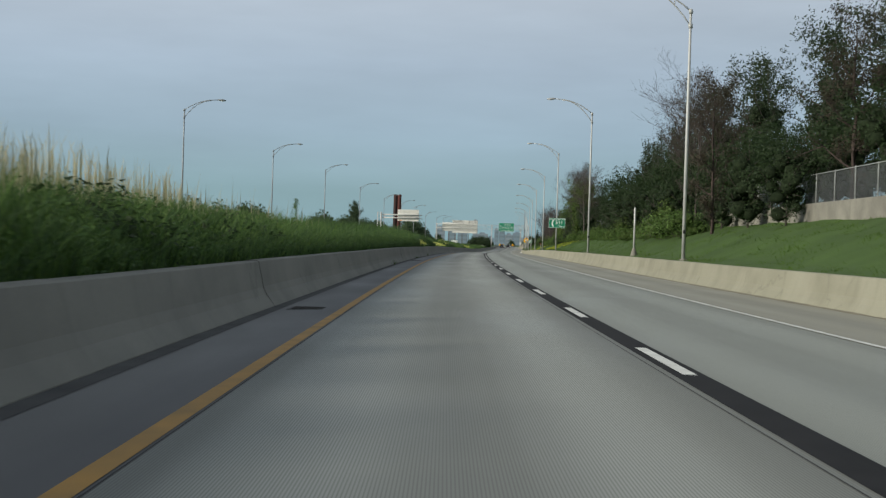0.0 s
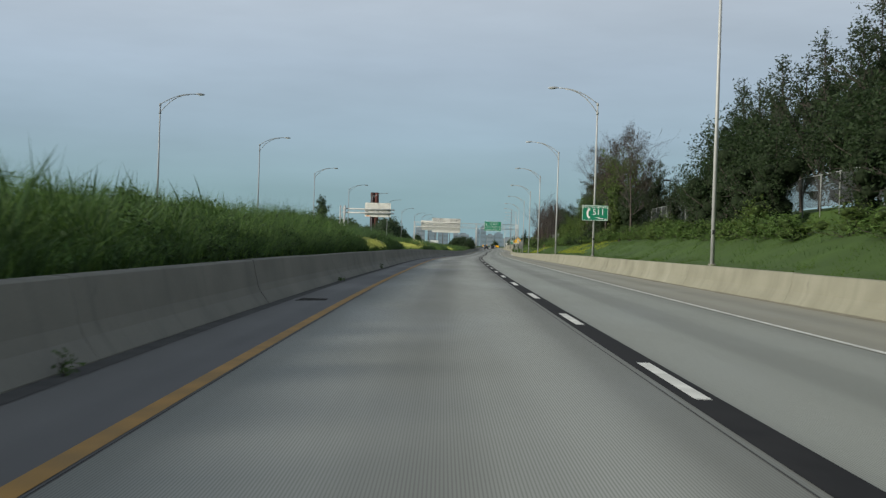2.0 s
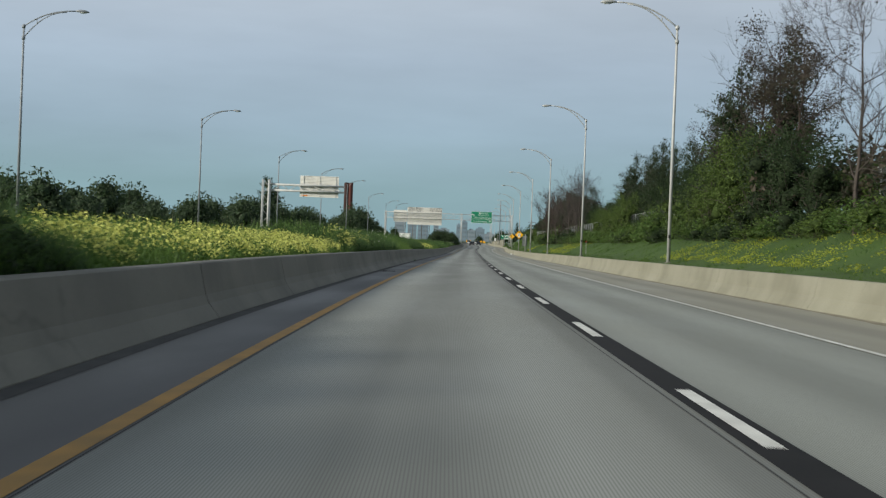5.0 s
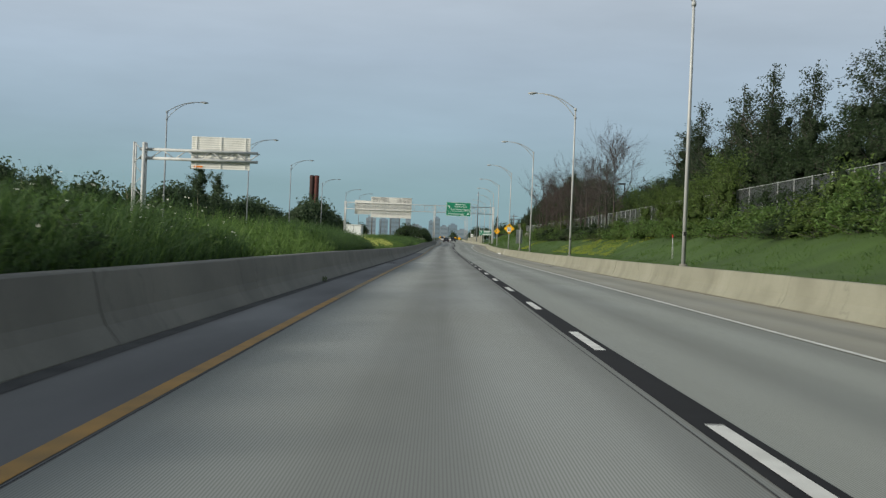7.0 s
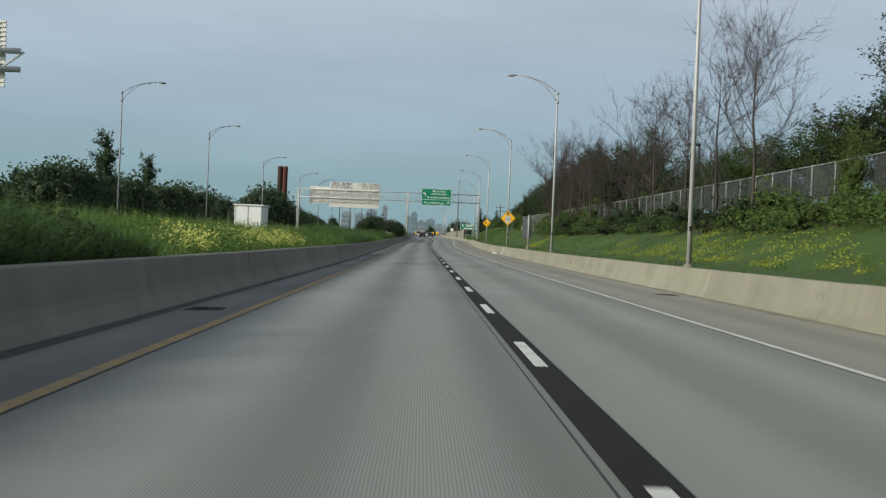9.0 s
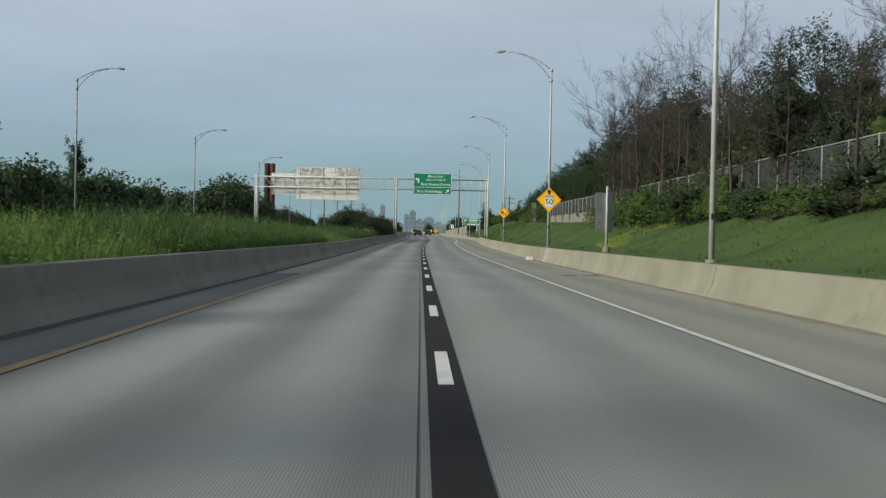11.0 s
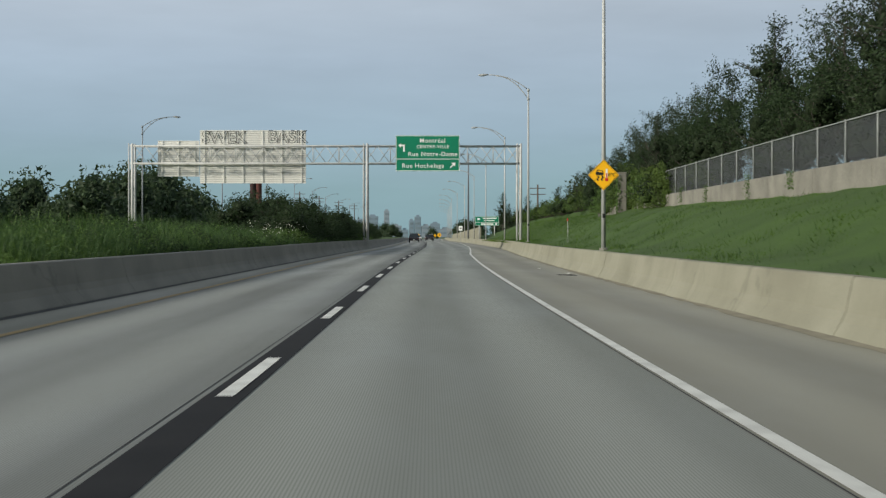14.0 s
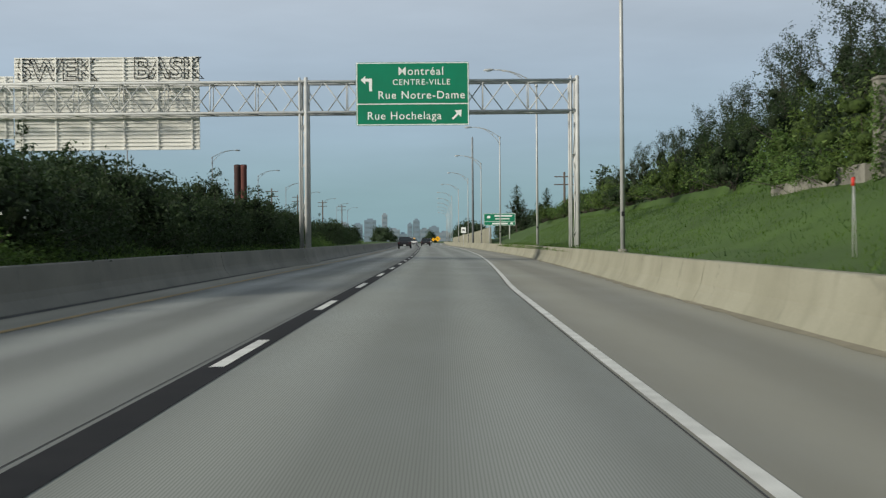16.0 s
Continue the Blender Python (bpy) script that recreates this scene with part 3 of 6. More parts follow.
gh = np.where((go > -5.71) & (go < 7.07), -0.45, bank(gs, go))
bumps = rng.normal(0, 0.035, gs.shape)
gh = gh + np.where((go < -6) | (go > 7.5), bumps, 0)
go = go + np.where(go > 6, widen(gs, 1.2), 0)
gx = np.where(np.abs(go) < 100, along(CROWN_X, np.minimum(gs, 1500)), along(CROWN_X, np.minimum(gs, 1500)) * 0) + go
gz = along(CROWN_Z, np.minimum(gs, 900)) + gh
ground = new("ground", sheet("ground", np.stack([gx, gs, gz], -1), M_GRASS))
tagged(ground, "grassy banks rising on both sides of the motorway", "ground", kind="structure")

# ---- carriageway ----
ROAD_S = np.concatenate([np.arange(-40, 720, 4.0), np.arange(720, 1181, 20.0)])


def strip(name, o0, o1, mat_, lift=0.0, columns=2, rows=ROAD_S):
    o = np.linspace(o0, o1, columns)
    s, q = np.meshgrid(rows, o, indexing="ij")
    q = q + np.where(q > 6, widen(s, 1.2), np.where(q > 3, widen(s), 0))
    p = road(s, q, lane_z(q) + lift)
    uv = np.stack([q, s], -1)
    return sheet(name, p, mat_, uv, smooth=False)


road_thing = thing("road", pose(0, 0, 0), "two concrete lanes of a motorway with asphalt shoulders", "road", kind="structure")
part("shoulder", strip("shoulder", EDGE_L - 0.1, YELLOW + 0.1, M_SHOULDER_L, rows=np.arange(-40, 389, 4.0)), None, road_thing)
part("shoulder", strip("shoulder", EDGE_L - 0.1, YELLOW + 0.1, M_SHOULDER_R, rows=ROAD_S[ROAD_S >= 388]), None, road_thing)
for name, o0, o1, mt in (("lane", YELLOW + 0.1, 0.0, M_LANE), ("lane", 0.0, WHITE - 0.1, M_LANE_R), ("shoulder", WHITE - 0.1, EDGE_R + 0.1, M_SHOULDER_R)):
    part(name, strip(name, o0, o1, mt), None, road_thing)
for a, e, mt, worn in ((-40, 260, M_YELLOW, "worn yellow edge line"), (260, 352, M_YELLOW2, "badly worn yellow edge line"), (352, 1180, M_YELLOW3, "almost worn away yellow edge line")):
    part("yellow_line", strip("yellow_line", YELLOW - 0.075, YELLOW + 0.075, mt, 0.005, rows=np.arange(a, e + 1, 4.0)), None, road_thing, worn)
part("white_line", strip("white_line", WHITE - 0.06, WHITE + 0.06, M_WHITE, 0.005), None, road_thing, "white edge line")
part("black_line", strip("black_line", -0.145, 0.145, M_BLACK, 0.004, 3), None, road_thing, "black contrast stripe under the lane dashes")
part("joint", strip("joint", YELLOW + 0.095, YELLOW + 0.108, M_JOINT, 0.003), None, road_thing)
part("joint", strip("joint", -0.215, -0.203, M_JOINT, 0.003), None, road_thing)
part("joint", strip("joint", WHITE - 0.10, WHITE - 0.085, M_JOINT, 0.003), None, road_thing)
part("gutter", strip("gutter", EDGE_L - 0.02, EDGE_L + 0.22, M_GRIME, 0.004), None, road_thing, "dark grime along the barrier foot")
part("gutter", strip("gutter", EDGE_R - 0.06, EDGE_R + 0.03, M_GRIME, 0.004), None, road_thing)
DASH0 = 49.02
for k in range(-5, 74):
    s0 = DASH0 + 9 * k
    o = np.array([-0.062, 0.062])
    ss, oo = np.meshgrid(np.array([s0, s0 + 1.5, s0 + 3.0]), o, indexing="ij")
    part("dash", sheet("dash", road(ss, oo, lane_z(oo) + 0.009), M_WHITE, smooth=False), None, road_thing)

# ---- barriers ----
PROFILE_L = [(EDGE_L, -0.14), (EDGE_L, -0.11), (EDGE_L - 0.15, 0.085), (EDGE_L - 0.205, 0.21), (EDGE_L - 0.30, 0.64), (EDGE_L - 0.325, 0.66), (EDGE_L - 0.52, 0.66), (EDGE_L - 0.545, 0.64), (EDGE_L - 0.60, 0.1), (EDGE_L - 0.60, -0.4)]
PROFILE_R = [(EDGE_R, -0.18), (EDGE_R, -0.15), (EDGE_R + 0.125, 0.045), (EDGE_R + 0.18, 0.17), (EDGE_R + 0.27, 0.59), (EDGE_R + 0.295, 0.615), (EDGE_R + 0.50, 0.615), (EDGE_R + 0.525, 0.59), (EDGE_R + 0.56, 0.1), (EDGE_R + 0.56, -0.45)]


def barrier_piece(profile, s0, s1, mat_, rows=3, lean=0.0, lift=0.0):
    s = np.linspace(s0, s1, rows)
    pr = np.array(profile)
    ss, k = np.meshgrid(s, np.arange(len(pr)), indexing="ij")
    h = pr[k, 1] + np.where(pr[k, 1] > 0, lift, 0)
    g = road(ss, pr[k, 0] + lean + (widen(ss, 1.2) if profile is PROFILE_R else np.interp(ss, [538, 545, 549, 556], [0, 0.6, 0.6, 0]) if profile is PROFILE_L else 0), h)  # flared round the gantry post
    if profile is PROFILE_L:
        g = g[:, ::-1]
    r, c = g.shape[:2]
    i = np.arange(r * c).reshape(r, c)
    f = np.stack([i[:-1, :-1], i[:-1, 1:], i[1:, 1:], i[1:, :-1]], -1).reshape(-1, 4).tolist()
    bm = bmesh.new()
    vs = [bm.verts.new(p) for p in g.reshape(-1, 3)]
    for q in f:
        bm.faces.new([vs[a] for a in q])
    bm.faces.new([vs[a] for a in i[0]])
    bm.faces.new([vs[a] for a in i[-1][::-1]])
    bmesh.ops.recalc_face_normals(bm, faces=bm.faces)
    return mesh_of(bm, "barrier_block", mat_)


RENEWED = [(417.0, 419.3)]  # a newer, paler length of the verge barrier
for name, prof, mt, label in (("barrier_left", PROFILE_L, M_BARRIER_L, "long grey stained concrete safety barrier along the median"), ("barrier_right", PROFILE_R, M_BARRIER_R, "long pale weathered concrete safety barrier along the verge")):
    wall = thing(name, pose(0, 0, 0), label, "barrier", kind="structure")
    s = -20.0
    while s < 700:
        ln = rng.choice([9.0, 12.0, 12.0, 15.0])
        new_len = prof is PROFILE_R and abs(s - RENEWED[0][0]) < 0.01
        if prof is PROFILE_R and s < RENEWED[0][0] < s + ln:
            ln = RENEWED[0][0] - s
        elif new_len:
            ln = RENEWED[0][1] - s
        part("barrier_block", barrier_piece(prof, s, s + ln - 0.02, M_PATCH if new_len else mt, 13 if 525 < s < 556 else 4, rng.normal(0, 0.003), rng.normal(0, 0.004)), None, wall)
        s += ln
    part("barrier_block", barrier_piece(prof, s, 1150, mt, 24), None, wall)

# ---- fence on its low wall ----
fence_wall = thing("retaining_wall", pose(0, 0, 0), "low weathered concrete wall along the top of the grass bank", "wall", kind="structure")
WALL_RUNS = [(74, 118), (452, 511.4)]
for a, b in WALL_RUNS:
    pr = [(13.9, 1.2), (13.9, 3.28), (13.93, 3.31), (14.22, 3.31), (14.25, 3.28), (14.25, 1.2)]
    s = a
    while s < b:
        e = min(s + 6.0, b)
        part("wall_panel", barrier_piece(pr, s, e - 0.025, M_CONCRETE, 3), None, fence_wall)
        s = e
fence = thing("chain_link_fence", pose(0, 0, 0), "grey chain-link fence with steel posts on the bank", "fence")
FENCE_OFF, F_LOW, F_TOP = 14.08, 3.2, 4.62
post_me = pipe("post", [(0, 0, -0.5), (0, 0, F_TOP - F_LOW + 0.02), (0, 0, F_TOP - F_LOW + 0.05)], [0.026, 0.026, 0.012], M_POST, 8)
for s in np.arange(74, 512.5, 3.0):
    p = new("post", post_me)
    p.parent = fence
    p.matrix_basis = at(s, FENCE_OFF, F_LOW)
    if s < 510:
        ss = np.array([s, s + 3.0])
        g = np.stack([road(ss, FENCE_OFF + 0.04, F_LOW + 0.03), road(ss, FENCE_OFF + 0.04, F_TOP - 0.03)], 0)
        uv = np.stack([np.array([[s, s + 3.0], [s, s + 3.0]]), np.array([[0, 0], [1.4, 1.4]])], -1)
        part("mesh_panel", sheet("mesh_panel", g, M_LINK, uv, False), None, fence)
rail_s = np.arange(74, 510, 3.0)
part("top_rail", tubes("top_rail", [(road(a, FENCE_OFF, F_TOP), road(a + 3, FENCE_OFF, F_TOP), 0.021, 0.021) for a in rail_s], M_POST, 6), None, fence)

# ---- street lamps ----
def arm_curve(z_pole, z_end, bow, reach, n=9):
    pts = []
    for k in range(n):
        u = k / (n - 1)
        pts.append((-reach * u, 0, z_pole + (z_end - z_pole) * (1 - (1 - u) ** bow)))
    return pts


def street_lamp(m, base_h, mirrored, label, group, mat_, high, rise):
    """Tapered pole with a two-tube bracket arm; the arm reaches to local -x, or +x where mirrored."""
    sx = -1 if mirrored else 1
    lamp = thing("street_lamp", m, label, "street lamp", group)
    top = high - base_h
    part("base", pipe("base", [(0, 0, -0.7), (0, 0, 0.12), (0, 0, 0.14)], [0.17, 0.17, 0.14], M_CONCRETE, 10), None, lamp)
    part("pole", pipe("pole", [(0, 0, -0.1), (0, 0, top * 0.5), (0, 0, top), (0, 0, top + 0.03)], [0.086, 0.072, 0.054, 0.025], mat_, 12), None, lamp)
    part("tag", box(-0.05, 0.05, -0.098, -0.07, 1.24, 1.40, 0.008), M_SIGNBLACK, lamp, "small black number tag")
    upper = [(sx * x, y, z) for x, y, z in arm_curve(top - 0.08, top + rise + 0.02, 2.3, 2.9)]
    lower = [(sx * x, y, z) for x, y, z in arm_curve(top - 0.72, top + rise - 0.06, 2.1, 2.35)]
    arm = part("arm", pipe("arm", upper, [0.034] * 9, mat_, 8), None, lamp)
    part("lower_tube", pipe("lower_tube", lower, [0.03] * 9, mat_, 8), None, arm)
    for k in (2, 4):
        part("strut", pipe("strut", [upper[k], (upper[k][0], 0, np.interp(abs(upper[k][0]), [abs(q[0]) for q in lower], [q[2] for q in lower]))], 0.018, mat_, 6), None, arm)
    for z in (top - 0.1, top - 0.74):
        part("collar", pipe("collar", [(0, 0, z - 0.09), (0, 0, z + 0.09)], 0.095, mat_, 10), None, arm)
    zt = top + rise
    bm = bmesh.new()
    bmesh.ops.create_uvsphere(bm, u_segments=14, v_segments=8, radius=1)
    for v in bm.verts:
        x, y, z = v.co
        v.co = (sx * (-3.22 + x * 0.40), y * (0.155 - 0.03 * x), zt + (z * 0.11 if z > 0 else z * 0.05) + 0.02 * x)
    head = part("lamp_head", bm, mat_, lamp, "grey cobra-head lantern", True)
    bm = bmesh.new()
    bmesh.ops.create_uvsphere(bm, u_segments=12, v_segments=6, radius=1)
    for v in bm.verts:
        v.co = (sx * (-3.30 + v.co.x * 0.24), v.co.y * 0.11, zt - 0.045 + v.co.z * 0.05)
    part("lens", bm, M_LENS, head, smooth=True)
    return lamp


RIGHT_S = [50.1, 96.8, 143.9, 190.4, 239.0, 285.2, 333.1, 381.4, 428.0, 475.8, 523.5] + [570.4 + 46.7 * k for k in range(11)]
base_r = street_lamp(at(RIGHT_S[0], 8.0, 0.52), 0.52, False, "tall silver street lamp with a curved bracket arm behind the barrier", "lamps along the verge", M_GALV, 11.6, 0.98)
RIGHT_OFF = [8.0, 8.02, 7.93, 7.9, 7.98, 7.76, 7.73, 7.82, 7.72, 7.74, 7.9]
for k, s in enumerate(RIGHT_S[1:]):
    copy_thing(base_r, at(s, RIGHT_OFF[k + 1] if k < 10 else 8.5, 0.52))
LEFT_S = [104.0, 154.6, 203.6, 252.6, 302.5, 352.6, 403.0, 449.0, 500.1, 555.3] + [604.0 + 49.5 * k for k in range(8)]
base_l = street_lamp(at(LEFT_S[0], -26.4, 0.7), 0.7, True, "tall grey street lamp with a curved arm in the meadow", "lamps across the median", M_GALV_DARK, 11.9, 0.82)
LEFT_RISE = [0, 0, -0.1, 0.46, 0, -0.1, 0.4, 0.5, -0.42, -0.55]  # each foot stands on its own level
for k, s in enumerate(LEFT_S[1:], 1):
    copy_thing(base_l, at(s, -26.4, 0.7 + (LEFT_RISE[k] if k < 10 else 0)))


# ---- signs ----
def bars(parent, rows, y, mat_):
    for x0, x1, z0, z1 in rows:
        part("bar", box(x0, x1, y, y + 0.006, z0, z1), mat_, parent)


def arrow_left(cx, cz, w):
    """Arrow that turns left: points in a unit frame, scaled."""
    q = [(-0.5, 0.28), (-0.12, 0.62), (-0.12, 0.40), (0.42, 0.40), (0.42, -0.62), (0.18, -0.62), (0.18, 0.16), (-0.12, 0.16), (-0.12, -0.06)]
    return [(cx + x * w, cz + z * w) for x, z in q]


def arrow_diag(cx, cz, w):
    q = [(-0.5, -0.36), (0.02, 0.16), (-0.24, 0.42), (0.5, 0.5), (0.42, -0.24), (0.16, 0.02), (-0.36, -0.5)]
    return [(cx + x * w, cz + z * w) for x, z in q]


def arrow_up(cx, cz, w):
    q = [(0, 0.5), (0.5, 0.0), (0.22, 0.0), (0.22, -0.15), (0.12, -0.15), (0.12, -0.5), (-0.12, -0.5), (-0.12, -0.15), (-0.22, -0.15), (-0.22, 0.0), (-0.5, 0.0)]
    return [(cx + x * w, cz + z * w) for x, z in q]


def frame_strips(parent, w, h, t, y, mat_, inset=0.03, cx=0.0, cz=0.0):
    a, b = w / 2 - inset, h / 2 - inset
    for x0, x1, z0, z1 in ((-a, a, b - t, b), (-a, a, -b, -b + t), (-a, -a + t, -b + t, b - t), (a - t, a, -b + t, b - t)):
        part("border", box(cx + x0, cx + x1, y, y + 0.006, cz + z0, cz + z1), mat_, parent)


# information sign on the lamp pole
sg = thing("info_sign", at(190.4, 7.95, 3.71), "green roadside information sign with white phone symbol and numbers", "road sign")
panel = part("panel", flat_poly(round_rect(1.86, 1.10, 0.06), 0.03, -0.19), M_GREEN, sg, "green panel")
frame_strips(panel, 1.86, 1.10, 0.022, -0.197, M_SIGNWHITE, 0.015)
for body, size, x, z in (("INFO TRANSPORTS", 0.205, 0, 0.40), ("511", 0.58, 0.24, 0.04)):
    write(panel, body, size, M_SIGNWHITE, x, -0.196, z)
phone = []
for k in range(9):
    a = radians(110 + 140 * k / 8)
    phone.append((-0.40 + 0.22 * math.cos(a), -0.05 + 0.36 * math.sin(a)))
for k in range(9):
    a = radians(250 - 140 * k / 8)
    phone.append((-0.36 + 0.12 * math.cos(a), -0.05 + 0.27 * math.sin(a)))
part("phone_symbol", flat_poly(phone, 0.006, -0.197), M_SIGNWHITE, panel)
for z in (0.24, -0.34):
    part("phone_end", flat_poly(round_rect(0.17, 0.14, 0.03, -0.43, z), 0.006, -0.198), M_SIGNWHITE, panel)
bars(panel, [(0.0, 0.35, -0.33, -0.31), (0.22, 0.60, -0.43, -0.37), (0.68, 0.86, -0.42, -0.39), (0.68, 0.86, -0.47, -0.45)], -0.197, M_SIGNWHITE)
for z in (-0.3, 0.3):
    part("bracket", box(-0.16, 0.16, -0.165, -0.02, z - 0.03, z + 0.03), M_GALV, sg)


def diamond(s, h, size, label):
    sg = thing("warning_sign", at(s, 7.72, h), label, "road sign")
    d = size / math.sqrt(2)
    rim = part("panel", flat_poly([(0, d), (d, 0), (0, -d), (-d, 0)], 0.02, -0.16), M_SIGNYELLOW, sg, "yellow diamond panel")
    e, w = d * 0.945, d * 0.925
    for a in range(4):
        c, sn = math.cos(a * math.pi / 2), math.sin(a * math.pi / 2)
        q = [(e, 0), (0, e), (0, w), (w, 0)]
        part("border", flat_poly([(c * x - sn * z, sn * x + c * z) for x, z in q], 0.005, -0.166), M_SIGNBLACK, rim)
    for z in (-0.25, 0.25):
        part("bracket", box(-0.15, 0.15, -0.14, -0.02, z - 0.025, z + 0.025), M_GALV, sg)
    return rim


p1 = diamond(428.0, 3.52, 1.09, "yellow diamond sign warning of a fifty limit ahead")
part("arrow", flat_poly(arrow_up(0, 0.45, 0.34), 0.005, -0.166), M_SIGNBLACK, p1)
lim = part("limit_plate", flat_poly(round_rect(0.56, 0.72, 0.04, 0, -0.10), 0.006, -0.168), M_SIGNWHITE, p1, "white limit plate")
frame_strips(lim, 0.56, 0.72, 0.012, -0.174, M_SIGNBLACK, 0.018, 0, -0.10)
for body, size, z in (("MAXIMUM", 0.115, 0.17), ("50", 0.48, -0.15)):
    write(lim, body, size, M_SIGNBLACK, 0, -0.176, z)
p2 = diamond(475.8, 3.33, 0.80, "yellow diamond sign with skidding car and thermometer")
part("car_symbol", flat_poly([(-0.30, 0.05), (-0.27, 0.12), (-0.22, 0.20), (-0.03, 0.15), (0.0, 0.05), (-0.02, -0.02), (-0.28, 0.0)], 0.005, -0.166), M_SIGNBLACK, p2)
part("car_window", flat_poly([(-0.235, 0.12), (-0.20, 0.165), (-0.055, 0.13), (-0.04, 0.085)], 0.004, -0.1705), M_SIGNYELLOW, p2)
for x in (-0.25, -0.09):
    part("skid_mark", flat_poly([(x, -0.02), (x + 0.05, -0.03), (x + 0.10, -0.10), (x + 0.03, -0.15), (x + 0.08, -0.21), (x + 0.03, -0.21), (x - 0.03, -0.15), (x + 0.04, -0.10)], 0.005, -0.166), M_SIGNBLACK, p2)
part("thermometer", flat_poly(round_rect(0.07, 0.34, 0.03, 0.11, 0.05), 0.005, -0.166), M_SIGNWHITE, p2)
part("thermometer_bulb", flat_poly([(0.11 + 0.065 * math.cos(a), -0.17 + 0.065 * math.sin(a)) for a in [k * math.pi / 6 for k in range(12)]], 0.005, -0.1675), M_RED, p2)
part("thermometer_column", box(0.09, 0.13, -0.172, -0.167, -0.15, 0.06), M_RED, p2)
write(p2, "0°C", 0.17, M_SIGNBLACK, 0.30, -0.168, 0.0)

# sign seen from behind, on its short post
sb = thing("sign_from_behind", at(403.4, 7.95, 0.6), "grey back of a roadside sign on a short steel post", "road sign")
part("post", pipe("post", [(0, 0, -0.2), (0, 0, 2.85), (0, 0, 2.88)], [0.06, 0.055, 0.03], M_GALV, 10), None, sb)
part("foot", pipe("foot", [(0, 0, -0.2), (0, 0, 0.22), (0, 0, 0.26)], [0.18, 0.16, 0.07], M_CONCRETE, 10), None, sb)
panel = part("panel", flat_poly(round_rect(0.82, 1.72, 0.04, -0.1, 1.73), 0.012, 0.07), M_ALU, sb, "bare aluminium panel")
panel.rotation_euler = (0, 0, radians(12))
for z in (1.1, 2.3):
    part("bracket", box(-0.12, 0.12, 0.0, 0.08, z - 0.03, z + 0.03), M_GALV, sb)
sb2 = thing("short_post", at(114.4, 8.05, 0.55), "short silver steel post with a flared concrete foot", "post")
part("post", pipe("post", [(0, 0, -0.2), (0, 0, 2.78), (0, 0, 2.82)], [0.065, 0.058, 0.03], M_GALV, 10), None, sb2)
part("foot", pipe("foot", [(0, 0, -0.2), (0, 0, 0.16), (0, 0, 0.45), (0, 0, 0.5)], [0.2, 0.19, 0.10, 0.07], M_CONCRETE, 10), None, sb2)

# marker rods in the grass
rod = thing("marker_rod", at(295.0, 8.95, 0.62), "thin steel marker rod with a red cap in the grass", "marker", "marker rods")
part("rod", pipe("rod", [(0, 0, -0.1), (0.02, 0, 1.25)], 0.011, M_GALV, 6), None, rod)
part("rod", pipe("rod", [(0.07, 0, -0.1), (0.03, 0, 1.2)], 0.009, M_GALV, 6), None, rod)
part("cap", pipe("cap", [(0.02, 0, 1.18), (0.02, 0, 1.32)], 0.03, M_RED, 8), None, rod, "red plastic cap")
copy_thing(rod, at(500.2, 8.63, 0.70))

# ---- sign gantry over the road ----
G2 = 547.0
gan = thing("sign_gantry", at(G2, 0, 0), "white steel truss gantry spanning both carriageways on lattice posts", "gantry")


def chord(x0, x1, y, z, r, parent, name="chord", mat_=None):
    return part(name, pipe(name, [(x0, y, z), (x1, y, z)], r, mat_ or M_WHITEPIPE, 10), None, parent)


for y in (-0.5, 0.5):
    for z in (9.0, 7.46):
        chord(-25.9, 8.7, y, z, 0.075, gan)
PANEL = 1.14
xs = np.arange(-25.7, 8.7, PANEL)
for k, x in enumerate(xs):
    for y in (-0.5, 0.5):
        up_ = (k % 2 == 0) == (y < 0)
        z0, z1 = (7.46, 9.0) if up_ else (9.0, 7.46)
        if x + PANEL < 8.8:
            part("brace", pipe("brace", [(x, y, z0), (x + PANEL, y, z1)], 0.032, M_WHITEPIPE, 6), None, gan)
        if k % 2 == 0:
            part("upright", pipe("upright", [(x, y, 7.46), (x, y, 9.0)], 0.028, M_WHITEPIPE, 6), None, gan)
    for z in (9.0, 7.46):
        if k % 2 == 0:
            part("brace", pipe("brace", [(x, -0.5, z), (x, 0.5, z)], 0.03, M_WHITEPIPE, 6), None, gan)
        if x + PANEL < 8.8:
            part("brace", pipe("brace", [(x, -0.5 if k % 2 else 0.5, z), (x + PANEL, 0.5 if k % 2 else -0.5, z)], 0.024, M_WHITEPIPE, 6), None, gan)
for x, z0 in ((8.55, 0.4), (-5.05, -0.2), (-25.8, 0.3)):
    for y in (-0.5, 0.5):
        part("post", pipe("post", [(x + 0.12, y, z0), (x + 0.12, y, 9.2), (x + 0.12, y, 9.23)], [0.11, 0.10, 0.05], M_WHITEPIPE, 12), None, gan)
        part("post", pipe("post", [(x - 0.20, y, z0), (x - 0.20, y, 9.2), (x - 0.20, y, 9.23)], [0.065, 0.06, 0.03], M_WHITEPIPE, 10), None, gan)
        part("post_foot", box(x - 0.4, x + 0.4, y - 0.3, y + 0.3, z0 - 0.4, z0 + 0.1, 0.02), M_CONCRETE, gan)
    for k, z in enumerate(np.arange(z0 + 0.7, 7.0, 2.0)):
        part("brace", pipe("brace", [(x, -0.5 if k % 2 else 0.5, z), (x, 0.5 if k % 2 else -0.5, z + 1.9)], 0.03, M_WHITEPIPE, 6), None, gan)
        part("brace", pipe("brace", [(x - 0.2, -0.5, z), (x + 0.12, -0.5, z + 0.55)], 0.025, M_WHITEPIPE, 6), None, gan)

